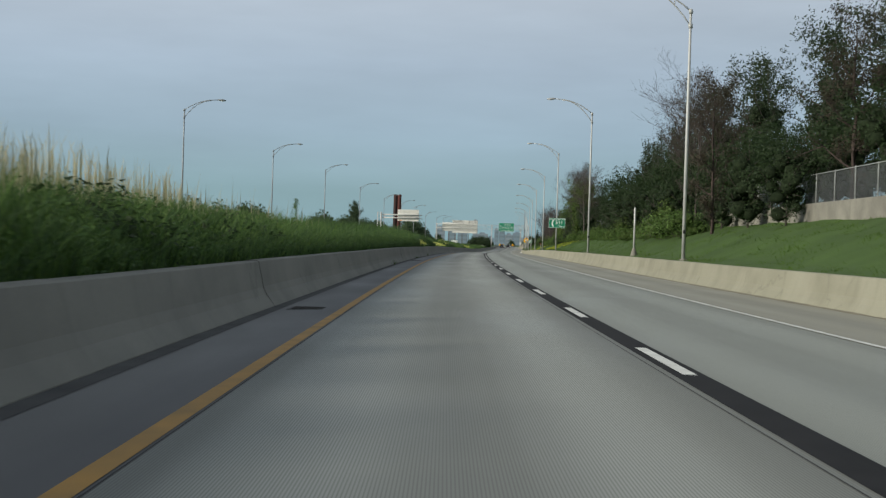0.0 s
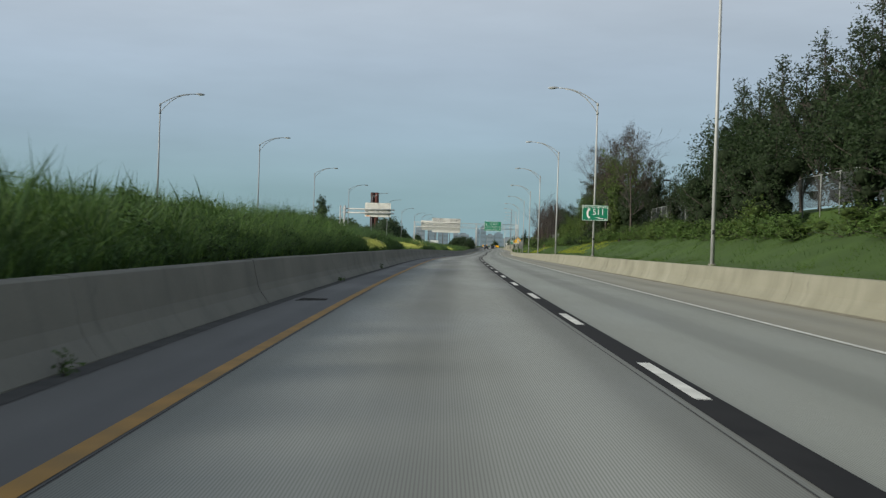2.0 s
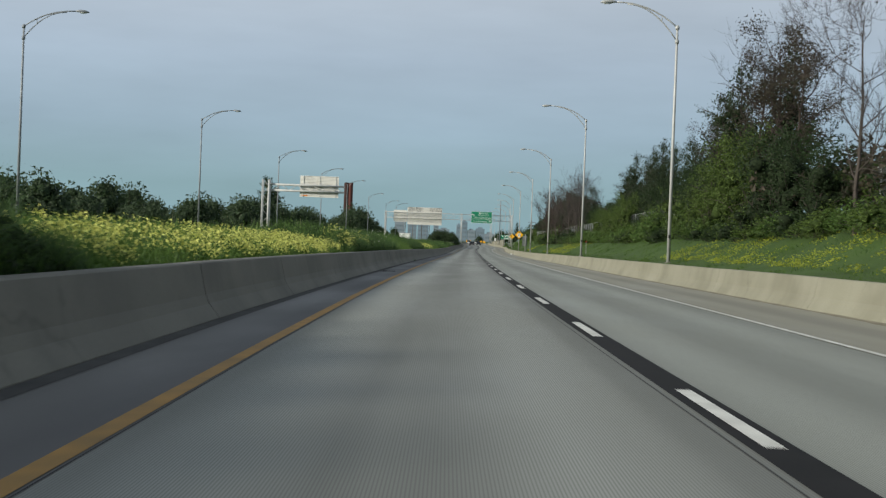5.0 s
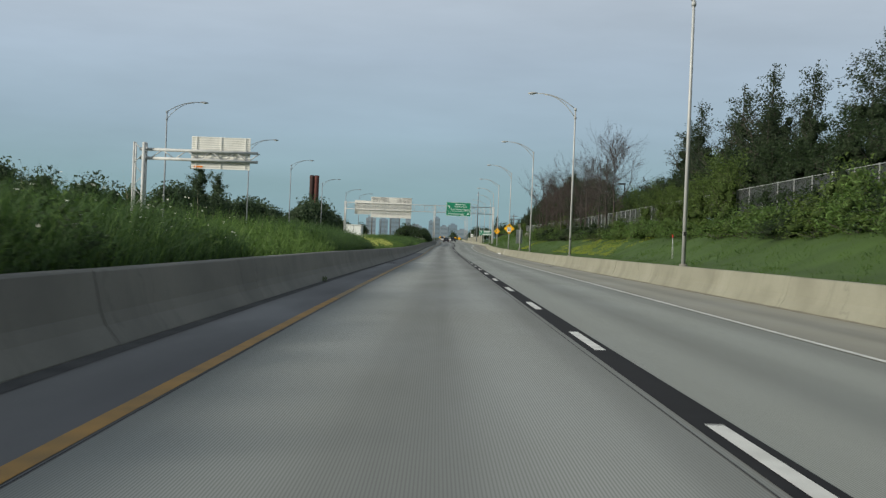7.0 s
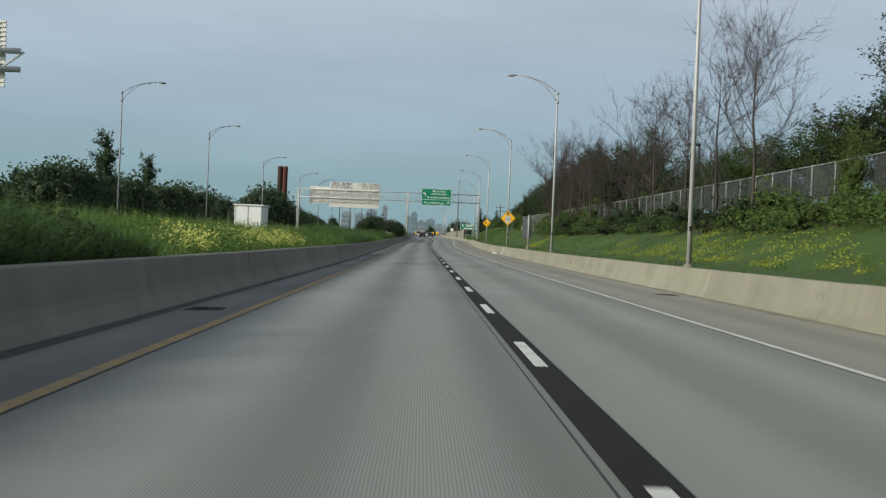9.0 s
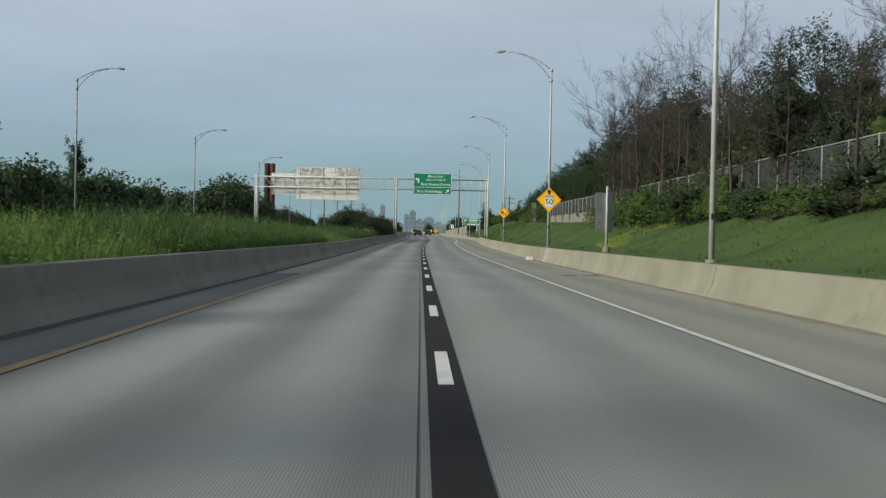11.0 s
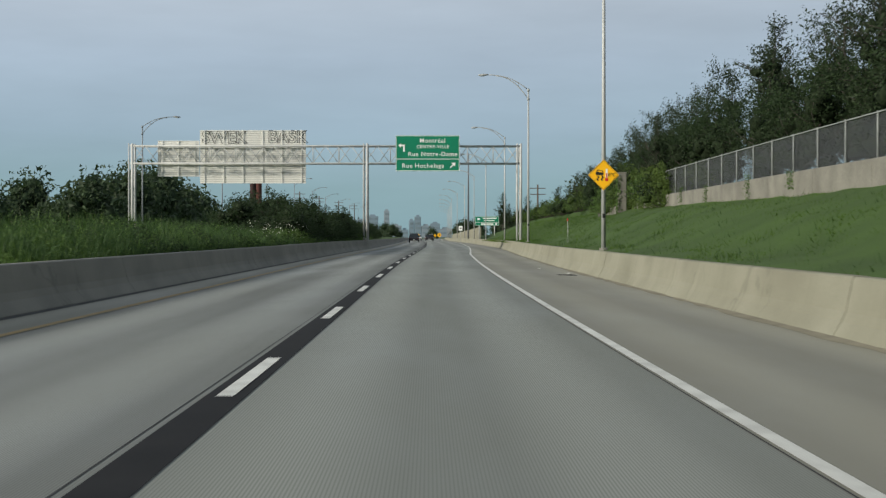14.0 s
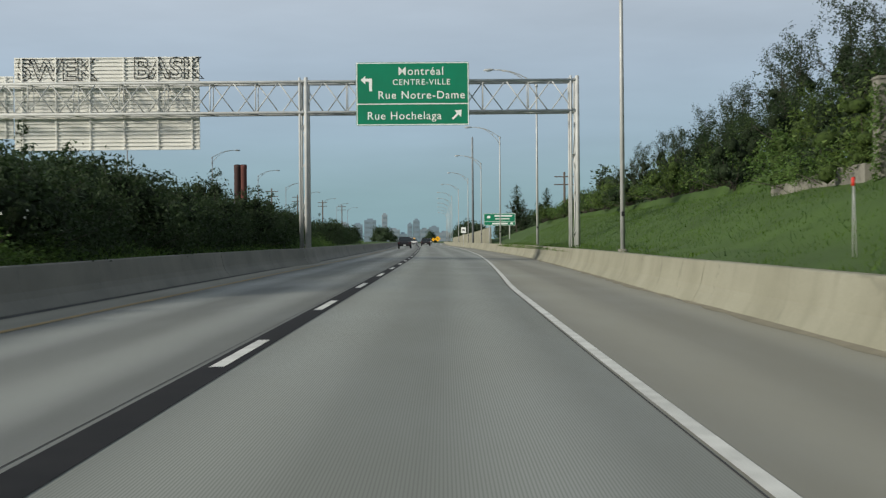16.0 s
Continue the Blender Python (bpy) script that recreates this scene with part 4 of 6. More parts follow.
gsn = thing("direction_sign", at(G2, 0, 0), "large green overhead direction sign with white lettering and arrows", "road sign")
SX, SZ, SW, SH = 0.42, 8.33, 5.64, 3.16
panel = part("panel", flat_poly(round_rect(SW, SH, 0.10, SX, SZ), 0.05, -0.80), M_GREEN, gsn, "green panel")
frame_strips(panel, SW, SH, 0.045, -0.808, M_SIGNWHITE, 0.02, SX, SZ)
part("divider", box(SX - SW / 2 + 0.04, SX + SW / 2 - 0.04, -0.808, -0.801, 7.80, 7.85), M_SIGNWHITE, panel)
for body, size, x, z, sp in (("Montréal", 0.56, 0.84, 9.44, 1.12), ("CENTRE-VILLE", 0.40, 0.86, 8.90, 1.16), ("Rue Notre-Dame", 0.55, 0.86, 8.25, 1.12), ("Rue Hochelaga", 0.55, 0.0, 7.22, 1.12)):
    write(panel, body, size, M_SIGNWHITE, x, -0.808, z, 0, sp)
part("arrow", flat_poly(arrow_left(SX - 2.28, 8.85, 0.62), 0.006, -0.808), M_SIGNWHITE, panel)
part("arrow", flat_poly(arrow_diag(SX + 2.20, 7.27, 0.50), 0.006, -0.808), M_SIGNWHITE, panel)
for x in (SX - 1.9, SX, SX + 1.9):
    part("hanger", box(x - 0.05, x + 0.05, -0.75, -0.57, 6.9, 9.7), M_GALV, gsn)

# ---- backs of the signs for the other carriageway ----
def sign_back(m, x0, x1, z0, z1, label, ribs, stiffeners, scrawl=(), y0=0.62):
    th = thing("road_sign", m, label, "road sign")
    pn = part("panel", box(x0, x1, y0 + 0.16, y0 + 0.20, z0, z1, 0.01), M_SIGNPANEL, th)
    n = int(round((z1 - z0) / ribs))
    rib = mesh_of(box(x0 + 0.01, x1 - 0.01, y0 + 0.105, y0 + 0.162, -0.032, 0.032), "rib", M_SIGNBACK)
    for k in range(n + 1):
        r = new("rib", rib)
        r.parent = pn
        r.location = (0, 0, z0 + 0.04 + (z1 - z0 - 0.08) * k / n)
    for x in np.linspace(x0 + 0.4, x1 - 0.4, stiffeners):
        part("stiffener", box(x - 0.035, x + 0.035, y0 + 0.055, y0 + 0.107, z0 + 0.02, z1 - 0.02), M_SIGNBACK, th)
    for body, size, x, z in scrawl:
        write(th, body, size, M_SIGNBLACK, x, y0 + 0.078, z, 0.021, 1.0, "black sprayed letter")
    return th


sign_back(at(G2, 0, 0), -19.93, -10.48, 5.74, 10.49, "large pale ribbed sign back with black sprayed letters on top", 0.20, 6, (("SWEK", 1.5, -17.75, 9.80), ("BASK", 1.5, -12.1, 9.84)))
sign_back(at(G2, 0, 0), -23.7, -19.98, 6.35, 9.55, "pale ribbed sign back beside a larger one", 0.20, 3)

# ---- cantilever sign bridge across the median ----
G1 = 341.5
can = thing("cantilever_gantry", at(G1, -0.22, 0.2), "white cantilever sign support with twin arms on a lattice post", "gantry")
for z in (7.58, 6.87):
    part("arm", pipe("arm", [(-26.2, 0, z), (-16.7, 0, z), (-16.68, 0, z)], [0.13, 0.115, 0.06], M_WHITEPIPE, 12), None, can)
for k, x in enumerate(np.arange(-25.3, -17.2, 0.98)):
    part("brace", pipe("brace", [(x, 0, 7.55 if k % 2 else 6.9), (x + 0.9, 0, 6.9 if k % 2 else 7.55)], 0.045, M_WHITEPIPE, 6), None, can)
for x, y in ((-25.8, -0.35), (-25.8, 0.35), (-26.6, -0.35), (-26.6, 0.35)):
    part("post", pipe("post", [(x, y, 0.4), (x, y, 8.12)], [0.15 if x > -26 else 0.09, 0.14 if x > -26 else 0.08], M_WHITEPIPE, 10), None, can)
for k, z in enumerate(np.arange(1.0, 7.6, 0.9)):
    part("brace", pipe("brace", [(-25.8 if k % 2 else -26.6, -0.35, z), (-26.6 if k % 2 else -25.8, -0.35, z + 0.85)], 0.035, M_WHITEPIPE, 6), None, can)
    part("brace", pipe("brace", [(-25.8, -0.35 if k % 2 else 0.35, z), (-25.8, 0.35 if k % 2 else -0.35, z + 0.85)], 0.035, M_WHITEPIPE, 6), None, can)
part("post_foot", box(-27.0, -25.4, -0.7, 0.7, 0.2, 0.75, 0.03), M_CONCRETE, can)
back = sign_back(at(G1, -0.22, 0.2), -22.1, -17.36, 6.2, 8.78, "pale ribbed sign back on a cantilever arm", 0.19, 3, (), 0.12)
part("sticker", box(-21.85, -21.15, 0.213, 0.224, 6.28, 6.42), M_ORANGE, back, "faded orange sticker")

# ---- far roadside: green sign, speed sign, work signs, poles ----
fs = thing("far_direction_sign", at(640.0, 9.7, 0.4), "green roadside direction sign on two posts", "road sign")
panel = part("panel", flat_poly(round_rect(3.8, 1.45, 0.08, 0, 3.05), 0.04, -0.12), M_GREEN, fs, "green panel")
frame_strips(panel, 3.8, 1.45, 0.04, -0.127, M_SIGNWHITE, 0.02, 0, 3.05)
bars(panel, [(-0.6, 1.5, 3.38, 3.58), (-0.5, 1.2, 3.06, 3.18), (-0.9, 1.0, 2.47, 2.66), (1.3, 1.6, 2.45, 2.70), (-1.5, -1.1, 3.2, 3.5), (-1.86, 1.86, 2.80, 2.84)], -0.129, M_SIGNWHITE)
for x in (-1.2, 1.2):
    part("post", pipe("post", [(x, 0, -0.4), (x, 0, 3.6)], 0.07, M_GALV, 8), None, fs)
ww = thing("warning_sign", at(765.0, 4.3, -0.1), "orange diamond road-work sign standing on the lane edge", "road sign")
part("panel", flat_poly([(0, 2.1), (0.62, 1.48), (0, 0.86), (-0.62, 1.48)], 0.02, -0.05), M_SIGNYELLOW, ww)
bars(ww, [(-0.2, 0.2, 1.3, 1.4), (-0.12, 0.16, 1.5, 1.66)], -0.06, M_SIGNBLACK)
part("post", pipe("post", [(0, 0, 0), (0, 0, 2.0)], 0.03, M_GALV, 6), None, ww)
for x in (-0.4, 0.4):
    part("leg", pipe("leg", [(x, 0.3, 0.02), (0, 0, 0.7)], 0.02, M_GALV, 6), None, ww)
for s, off in ((860, -3.6), (890, -2.2), (935, 3.4)):
    copy_thing(ww, at(s, off, -0.08))
sp = thing("speed_sign", at(690.0, 6.9, 0.3), "small white round-cornered roadside sign on a post", "road sign")
part("panel", flat_poly(round_rect(0.75, 0.9, 0.06, 0, 2.3), 0.02, -0.08), M_SIGNWHITE, sp)
bars(sp, [(-0.2, 0.2, 2.2, 2.4)], -0.088, M_SIGNBLACK)
part("post", pipe("post", [(0, 0, -0.3), (0, 0, 2.7)], 0.04, M_GALV, 6), None, sp)
far_wall = thing("noise_wall", pose(0, 0, 0), "tan concrete panel wall beside the far carriageway", "wall", kind="structure")
for s in np.arange(648, 828, 9.0):
    hh = 2.6 - 0.006 * (s - 648)
    part("wall_panel", barrier_piece([(8.9, -0.3), (8.9, hh), (9.1, hh), (9.1, -0.3)], s, s + 8.95, M_BARRIER_R, 2), None, far_wall)
up = thing("utility_pole", at(760, -30, 0.5), "wooden utility pole with crossarms", "utility pole", "utility poles")
part("pole", pipe("pole", [(0, 0, -0.3), (0, 0, 11.5)], [0.19, 0.13], M_WOOD, 8), None, up)
for z in (10.9, 9.9):
    part("crossarm", box(-1.3, 1.3, -0.06, 0.06, z - 0.07, z + 0.07), M_WOOD, up)
for s, off in ((800, -28), (845, -26), (890, -24), (760, 44)):
    copy_thing(up, at(s, off, 0.6))
copy_thing(up, at(650, 18.6, -1.9))
tall = thing("dark_mast", at(698.0, 8.75, 0.3), "tall thin dark mast behind the barrier", "mast")
part("mast", pipe("mast", [(0, 0, -0.3), (0, 0, 17.2), (0, 0, 17.5)], [0.2, 0.14, 0.06], M_GALV_DARK, 8), None, tall)
al = thing("area_lamp", at(384.5, 18.5, 3.6), "square black floodlight on a dark post behind the fence", "lamp", "floodlights")
part("post", pipe("post", [(0, 0, -0.3), (0, 0, 5.0)], 0.06, M_SIGNBLACK, 8), None, al)
part("head", box(-0.75, 0.08, -0.2, 0.2, 4.95, 5.12, 0.02), M_SIGNBLACK, al)
copy_thing(al, at(230.9, 19.0, 3.45))

pl = thing("concrete_pillar", at(512.2, 13.2, 2.4), "square weathered concrete pillar at the end of the fence", "pillar")
part("shaft", box(-0.27, 0.27, -0.27, 0.27, -0.4, 2.62, 0.03), M_CONCRETE, pl)
part("cap", box(-0.3, 0.3, -0.3, 0.3, 2.6, 2.7, 0.03), M_CONCRETE, pl)
stub = thing("stub_wall", pose(0, 0, 0), "broken stub of low concrete wall in the grass", "wall", kind="structure")
for a, b, top_h in ((513.2, 516.6, 2.95), (516.7, 520.2, 2.85), (520.3, 523.4, 2.75)):
    part("wall_panel", barrier_piece([(12.95, 1.6), (12.95, top_h), (13.25, top_h), (13.25, 1.6)], a, b, M_CONCRETE, 2), None, stub)

# ---- brick stacks ----
st = thing("brick_chimney", pose(-35.0, 1180, 0), "twin red-brown brick chimney stacks above the trees", "chimney")
for x in (-1.62, 1.62):
    stack = part("chimney_shaft", pipe("chimney_shaft", [(x, 0, -1), (x, 0, 39.5), (x, 0, 40.2), (x, 0, 41.8)], [1.75, 1.62, 1.72, 1.72], M_BRICK if x > 0 else M_BRICK2, 20), None, st)
    part("flue", pipe("flue", [(x, 0, 41.5), (x, 0, 42.0)], 1.2, M_SIGNBLACK, 16), None, stack)

# ---- towers on the skyline ----
for x, wdt, ht, mt in ((8, 20, 42, M_TOWER2), (34, 18, 40, M_TOWER), (57, 22, 48, M_TOWER), (84, 10, 58, M_TOWER2), (100, 24, 30, M_TOWER2), (131, 9, 40, M_TOWER), (143, 12, 47, M_TOWER), (158, 16, 30, M_TOWER2), (176, 18, 34, M_TOWER), (196, 22, 24, M_TOWER2), (118, 14, 22, M_TOWER)):
    tw = thing("tower_block", pose(x, 3000, -3), "tower block on the horizon, haze painted into its blue-grey", "building", "skyline towers")
    part("wall", box(-wdt / 2, wdt / 2, 0, 16, 0, ht), mt, tw)
    part("roof", box(-wdt / 4, wdt / 4, 4, 12, ht, ht + 3), mt, tw)
    for k in range(int(ht // 9)):
        part("window", box(-wdt / 2 + 1.5, wdt / 2 - 1.5, -0.4, 0.05, 5 + 9 * k, 9 + 9 * k), M_TOWERWIN, tw)


# ---- vehicles ----
def car(m, label, paint, tall_=0.0):
    c = thing("car", m, label, "car")
    W = 0.9
    side = [(-2.2, 0.32), (-2.25, 0.62), (-2.15, 0.92), (-1.75, 1.0), (1.0, 0.98), (2.05, 0.82), (2.25, 0.6), (2.2, 0.32)]
    bm = bmesh.new()
    L = [bm.verts.new((-W, y, z)) for y, z in side]
    R = [bm.verts.new((W, y, z)) for y, z in side]
    for i in range(len(side)):
        j = (i + 1) % len(side)
        bm.faces.new((L[i], L[j], R[j], R[i]))
    bm.faces.new(L[::-1])
    bm.faces.new(R)
    bmesh.ops.recalc_face_normals(bm, faces=bm.faces)
    bmesh.ops.bevel(bm, geom=list(bm.edges), offset=0.07, segments=2, affect="EDGES")
    body = part("body", bm, paint, c, smooth=False)
    cab = [(-1.95, 0.95), (-1.55, 1.44 + tall_), (0.1, 1.47 + tall_), (0.95, 0.95)]
    bm = bmesh.new()
    L = [bm.verts.new((-(W - 0.06 - 0.16 * (z > 1)), y, z)) for y, z in cab]
    R = [bm.verts.new(((W - 0.06 - 0.16 * (z > 1)), y, z)) for y, z in cab]
    for i in range(4):
        j = (i + 1) % 4
        bm.faces.new((L[i], L[j], R[j], R[i]))
    bm.faces.new(L[::-1])
    bm.faces.new(R)
    bmesh.ops.recalc_face_normals(bm, faces=bm.faces)
    part("glass", bm, M_GLASS, body, "dark windows")
    part("roof", box(-0.68, 0.68, -1.5, 0.05, 1.45 + tall_, 1.50 + tall_, 0.02), paint, body)
    for sx in (-1, 1):
        part("tail_lamp", box(sx * 0.72 - 0.11, sx * 0.72 + 0.11, -2.27, -2.17, 0.70, 0.80, 0.02), M_TAIL, body, "red tail lamp")
        for y in (-1.35, 1.35):
            wh = part("wheel", pipe("wheel", [(sx * 0.70, y, 0.33), (sx * 0.90, y, 0.33)], 0.33, M_TYRE, 16), None, c)
            part("rim", pipe("rim", [(sx * 0.88, y, 0.33), (sx * 0.915, y, 0.33)], 0.2, M_GALV, 12), None, wh)
    part("bumper", box(-0.8, 0.8, -2.32, -2.2, 0.36, 0.56, 0.03), M_TYRE, body)
    part("plate", box(-0.15, 0.15, -2.335, -2.318, 0.42, 0.52), M_SIGNWHITE, body)
    return c


car(at(662, -2.0, -0.05), "dark hatchback driving in the lane beside the median", M_CAR, 0.08)
car(at(735, 1.4, -0.05), "dark saloon car further along the road", M_CAR)
car(at(856, -2.6, -0.05), "white van far along the road", M_CARW, 0.5)
car(at(915, 0.6, -0.05), "white car in the queue far along the road", M_CARW, 0.1)
car(at(830, -1.2, -0.03), "white car far along the road", M_CARW)
car(at(880, 2.2, -0.05), "white car far along the road by the signs", M_CARW, 0.3)
cb = thing("equipment_cabinet", at(359.6, -9.85, 0.44), "white steel equipment cabinet on legs in the tall grass", "cabinet")
shell = part("shell", box(-1.05, 0.40, 0, 2.6, 0.60, 2.08, 0.03), M_SIGNWHITE, cb, "white steel shell")
part("roof", box(-1.11, 0.46, -0.08, 2.68, 2.08, 2.15, 0.015), M_SIGNWHITE, cb)
for x in (-0.99, -0.34, 0.34):
    part("seam", box(x - 0.02, x + 0.02, -0.012, 0.004, 0.62, 2.06), M_GALV, shell)
part("vent", box(-0.85, -0.5, -0.015, 0.004, 0.85, 1.05), M_ALU, shell)
for x in (-1.0, 0.35):
    for y in (0.06, 2.54):
        part("leg", box(x - 0.04, x + 0.04, y - 0.04, y + 0.04, -0.3, 0.62), M_GALV, cb)

# ---- litter and grates on the shoulders ----
gt = thing("drain_grate", at(119.9, -4.47, float(lane_z(-4.47))), "cast iron drain grate set in the shoulder", "drain", "drain grates")
# solid black plate, its colour stands for the shade between the bars
part("frame_ring", box(-0.32, 0.32, -0.45, 0.45, -0.02, 0.004), M_SIGNBLACK, gt)
for k in range(6):
    part("grate_bar", box(-0.26, 0.26, -0.36 + 0.135 * k, -0.30 + 0.135 * k, 0.004, 0.012), M_IRON, gt)
for s, off in ((60.4, -4.45), (232.0, -4.55), (310.5, -4.48), (326.0, 5.7), (469.6, 5.75)):
    copy_thing(gt, at(s, off, float(lane_z(off))))
for s, off, w in ((412.0, 5.6, 0.10), (405.0, 5.75, 0.09), (476.3, 5.4, 0.12), (415.8, 6.0, 0.13), (470.3, 5.88, 0.16)):
    lp = thing("litter", at(s, off, float(lane_z(off))), "scrap of white paper on the shoulder", "litter")
    bm = bmesh.new()
    bmesh.ops.create_grid(bm, x_segments=5, y_segments=5, size=w / 2)
    for v in bm.verts:
        v.co.z = 0.02 + 0.25 * w * abs(math.sin(v.co.x * 9 / w * 0.4 + v.co.y * 5))
    bmesh.ops.solidify(bm, geom=bm.faces[:], thickness=0.004)
    part("paper", bm, M_PAPER, lp)
slot = thing("drain_slot", at(391.0, 4.9, float(lane_z(4.9))), "narrow dark iron drain slot in the shoulder", "drain", "drain slots")
part("frame_ring", box(-0.32, 0.32, -0.10, 0.10, -0.02, 0.006), M_IRON, slot)
# no hole is cut, a black block stands for the shade inside the slot
part("opening", box(-0.28, 0.28, -0.055, 0.055, 0.0, 0.010), M_SIGNBLACK, slot)
copy_thing(slot, at(392.4, 5.83, float(lane_z(5.83))))
# silt blown against the foot of the verge barrier
s_ = np.arange(30, 640, 0.5)
wide_ = 0.14 + 0.07 * np.sin(s_ * 0.37) * np.sin(s_ * 0.113 + 1) + 0.05 * np.sin(s_ * 1.9 + 2 * np.sin(s_ * 0.5)) + 0.09 * np.exp(-((s_ - 391) / 9) ** 2)
ss_, q_ = np.meshgrid(s_, np.array([0.0, 0.45, 1.0]), indexing="ij")
o_ = EDGE_R + 0.05 - (0.05 + np.maximum(wide_, 0.03)[:, None]) * (1 - q_) + widen(ss_, 1.2)
silt = sheet("silt", road(ss_, o_, lane_z(EDGE_R) * o_ / EDGE_R + np.array([0.003, 0.014, 0.035])), M_SILT, np.stack([o_, ss_], -1), smooth=True)
tagged(new("silt", silt), "thin drift of tan silt along the foot of the barrier", "dirt", kind="stuff")
carton = thing("carton", at(424.6, 6.3, float(lane_z(6.3))), "crumpled white carton lying on the shoulder", "litter")
r_ = random.Random(29)
bm = box(-0.20, 0.20, -0.13, 0.13, 0.0, 0.19)
bmesh.ops.subdivide_edges(bm, edges=bm.edges[:], cuts=3, use_grid_fill=True)
for v in bm.verts:
    if v.co.z > 0.01:
        v.co += Vector((r_.uniform(-1, 1), r_.uniform(-1, 1), r_.uniform(-1.2, 0.4))) * 0.022
part("carton_body", bm, M_PAPER, carton)
bm = box(0.17, 0.34, -0.12, 0.10, 0.004, 0.012)
bmesh.ops.subdivide_edges(bm, edges=bm.edges[:], cuts=2, use_grid_fill=True)
for v in bm.verts:
    v.co.z += max(0.0, v.co.x - 0.2) * 0.5 + r_.uniform(0, 0.01)
part("flap", bm, M_PAPER, carton)


# ---- trees ----
def unit(v):
    return v / np.maximum(np.linalg.norm(v, axis=-1, keepdims=True), 1e-9)


def leaf_quads(r, centres, spread, size, flat=0.5):
    """Small folded leaf quads scattered round the centres."""
    n = len(centres)
    c = centres + r.normal(0, 1, (n, 3)) * spread
    a = unit(r.normal(0, 1, (n, 3)))
    b = unit(np.cross(a, r.normal(0, 1, (n, 3))))
    sz = size * r.uniform(0.55, 1.35, (n, 1))
    v = np.stack([c - a * sz + b * sz * flat, c + a * sz * 1.25, c - a * sz * 0.6 - b * sz * flat * 1.3], 1)
    f = np.arange(3 * n).reshape(n, 3)
    return v.reshape(-1, 3), f


def grow(r, height, radius, limbs, low, upward, twigs, depth, wob=0.05, shape="oval", fork=(0.35, 0.55)):
    """Wood segments and the tips of the twigs of one tree."""
    segs, tips = [], []
    n = 9
    trunk = np.zeros((n, 3))
    trunk[:, 2] = np.linspace(-0.3, height * 0.93, n)
    trunk[1:, :2] = np.cumsum(r.normal(0, wob * height / n, (n - 1, 2)), 0)
    tr = 0.0125 * height * (1 - np.linspace(0, 0.93, n)) + 0.012
    for k in range(n - 1):
        segs.append((trunk[k], trunk[k + 1], tr[k], tr[k + 1]))
    tips.append(trunk[-1])

    def branch(p, d, length, rad, level):
        steps = 3 if level == depth else 2 if level or depth == 3 else 1
        q = p
        for k in range(steps):
            d = unit(d + r.normal(0, 0.16, 3) + np.array([0, 0, 0.10 if depth < 3 else 0.20]))
            e = q + d * length / steps
            segs.append((q, e, rad * (1 - k / steps * 0.6), rad * (1 - (k + 1) / steps * 0.6)))
            if level > 0:
                for _ in range(twigs + (depth == 3 and level == 1)):
                    dd = unit(d + r.normal(0, 0.55, 3))
                    branch(q + (e - q) * r.uniform(0.3, 1), dd, length * r.uniform(*fork), max(0.007 if depth < 3 else 0.006, rad * 0.5), level - 1)
            q = e
        tips.append(q)
        tips.append(q - d * length * 0.25)

    for k in range(limbs):
        u = low + (0.97 - low) * (k + r.uniform(0, 1)) / limbs
        if shape == "cone":
            reach = radius * (1.02 - u) ** 0.8 * 1.2
        elif shape == "oval":
            t = (u - low) / (1 - low)
            reach = radius * (0.35 + 1.1 * math.sqrt(max(0.02, t * (1.05 - t))))
        else:
            reach = radius * (0.5 + 0.5 * r.uniform())
        reach *= r.uniform(0.6, 1.3)
        z = u * height * 0.93
        p = np.array([np.interp(z, trunk[:, 2], trunk[:, 0]), np.interp(z, trunk[:, 2], trunk[:, 1]), z])
        az = k * 2.4 + r.uniform(-0.5, 0.5)
        d = np.array([math.cos(az), math.sin(az), upward * r.uniform(0.6, 1.4)])
        branch(p, unit(d), max(0.4, reach), (0.006 if depth < 3 else 0.0042) * height * (1.1 - u) + 0.010, depth)
    return segs, np.array(tips)


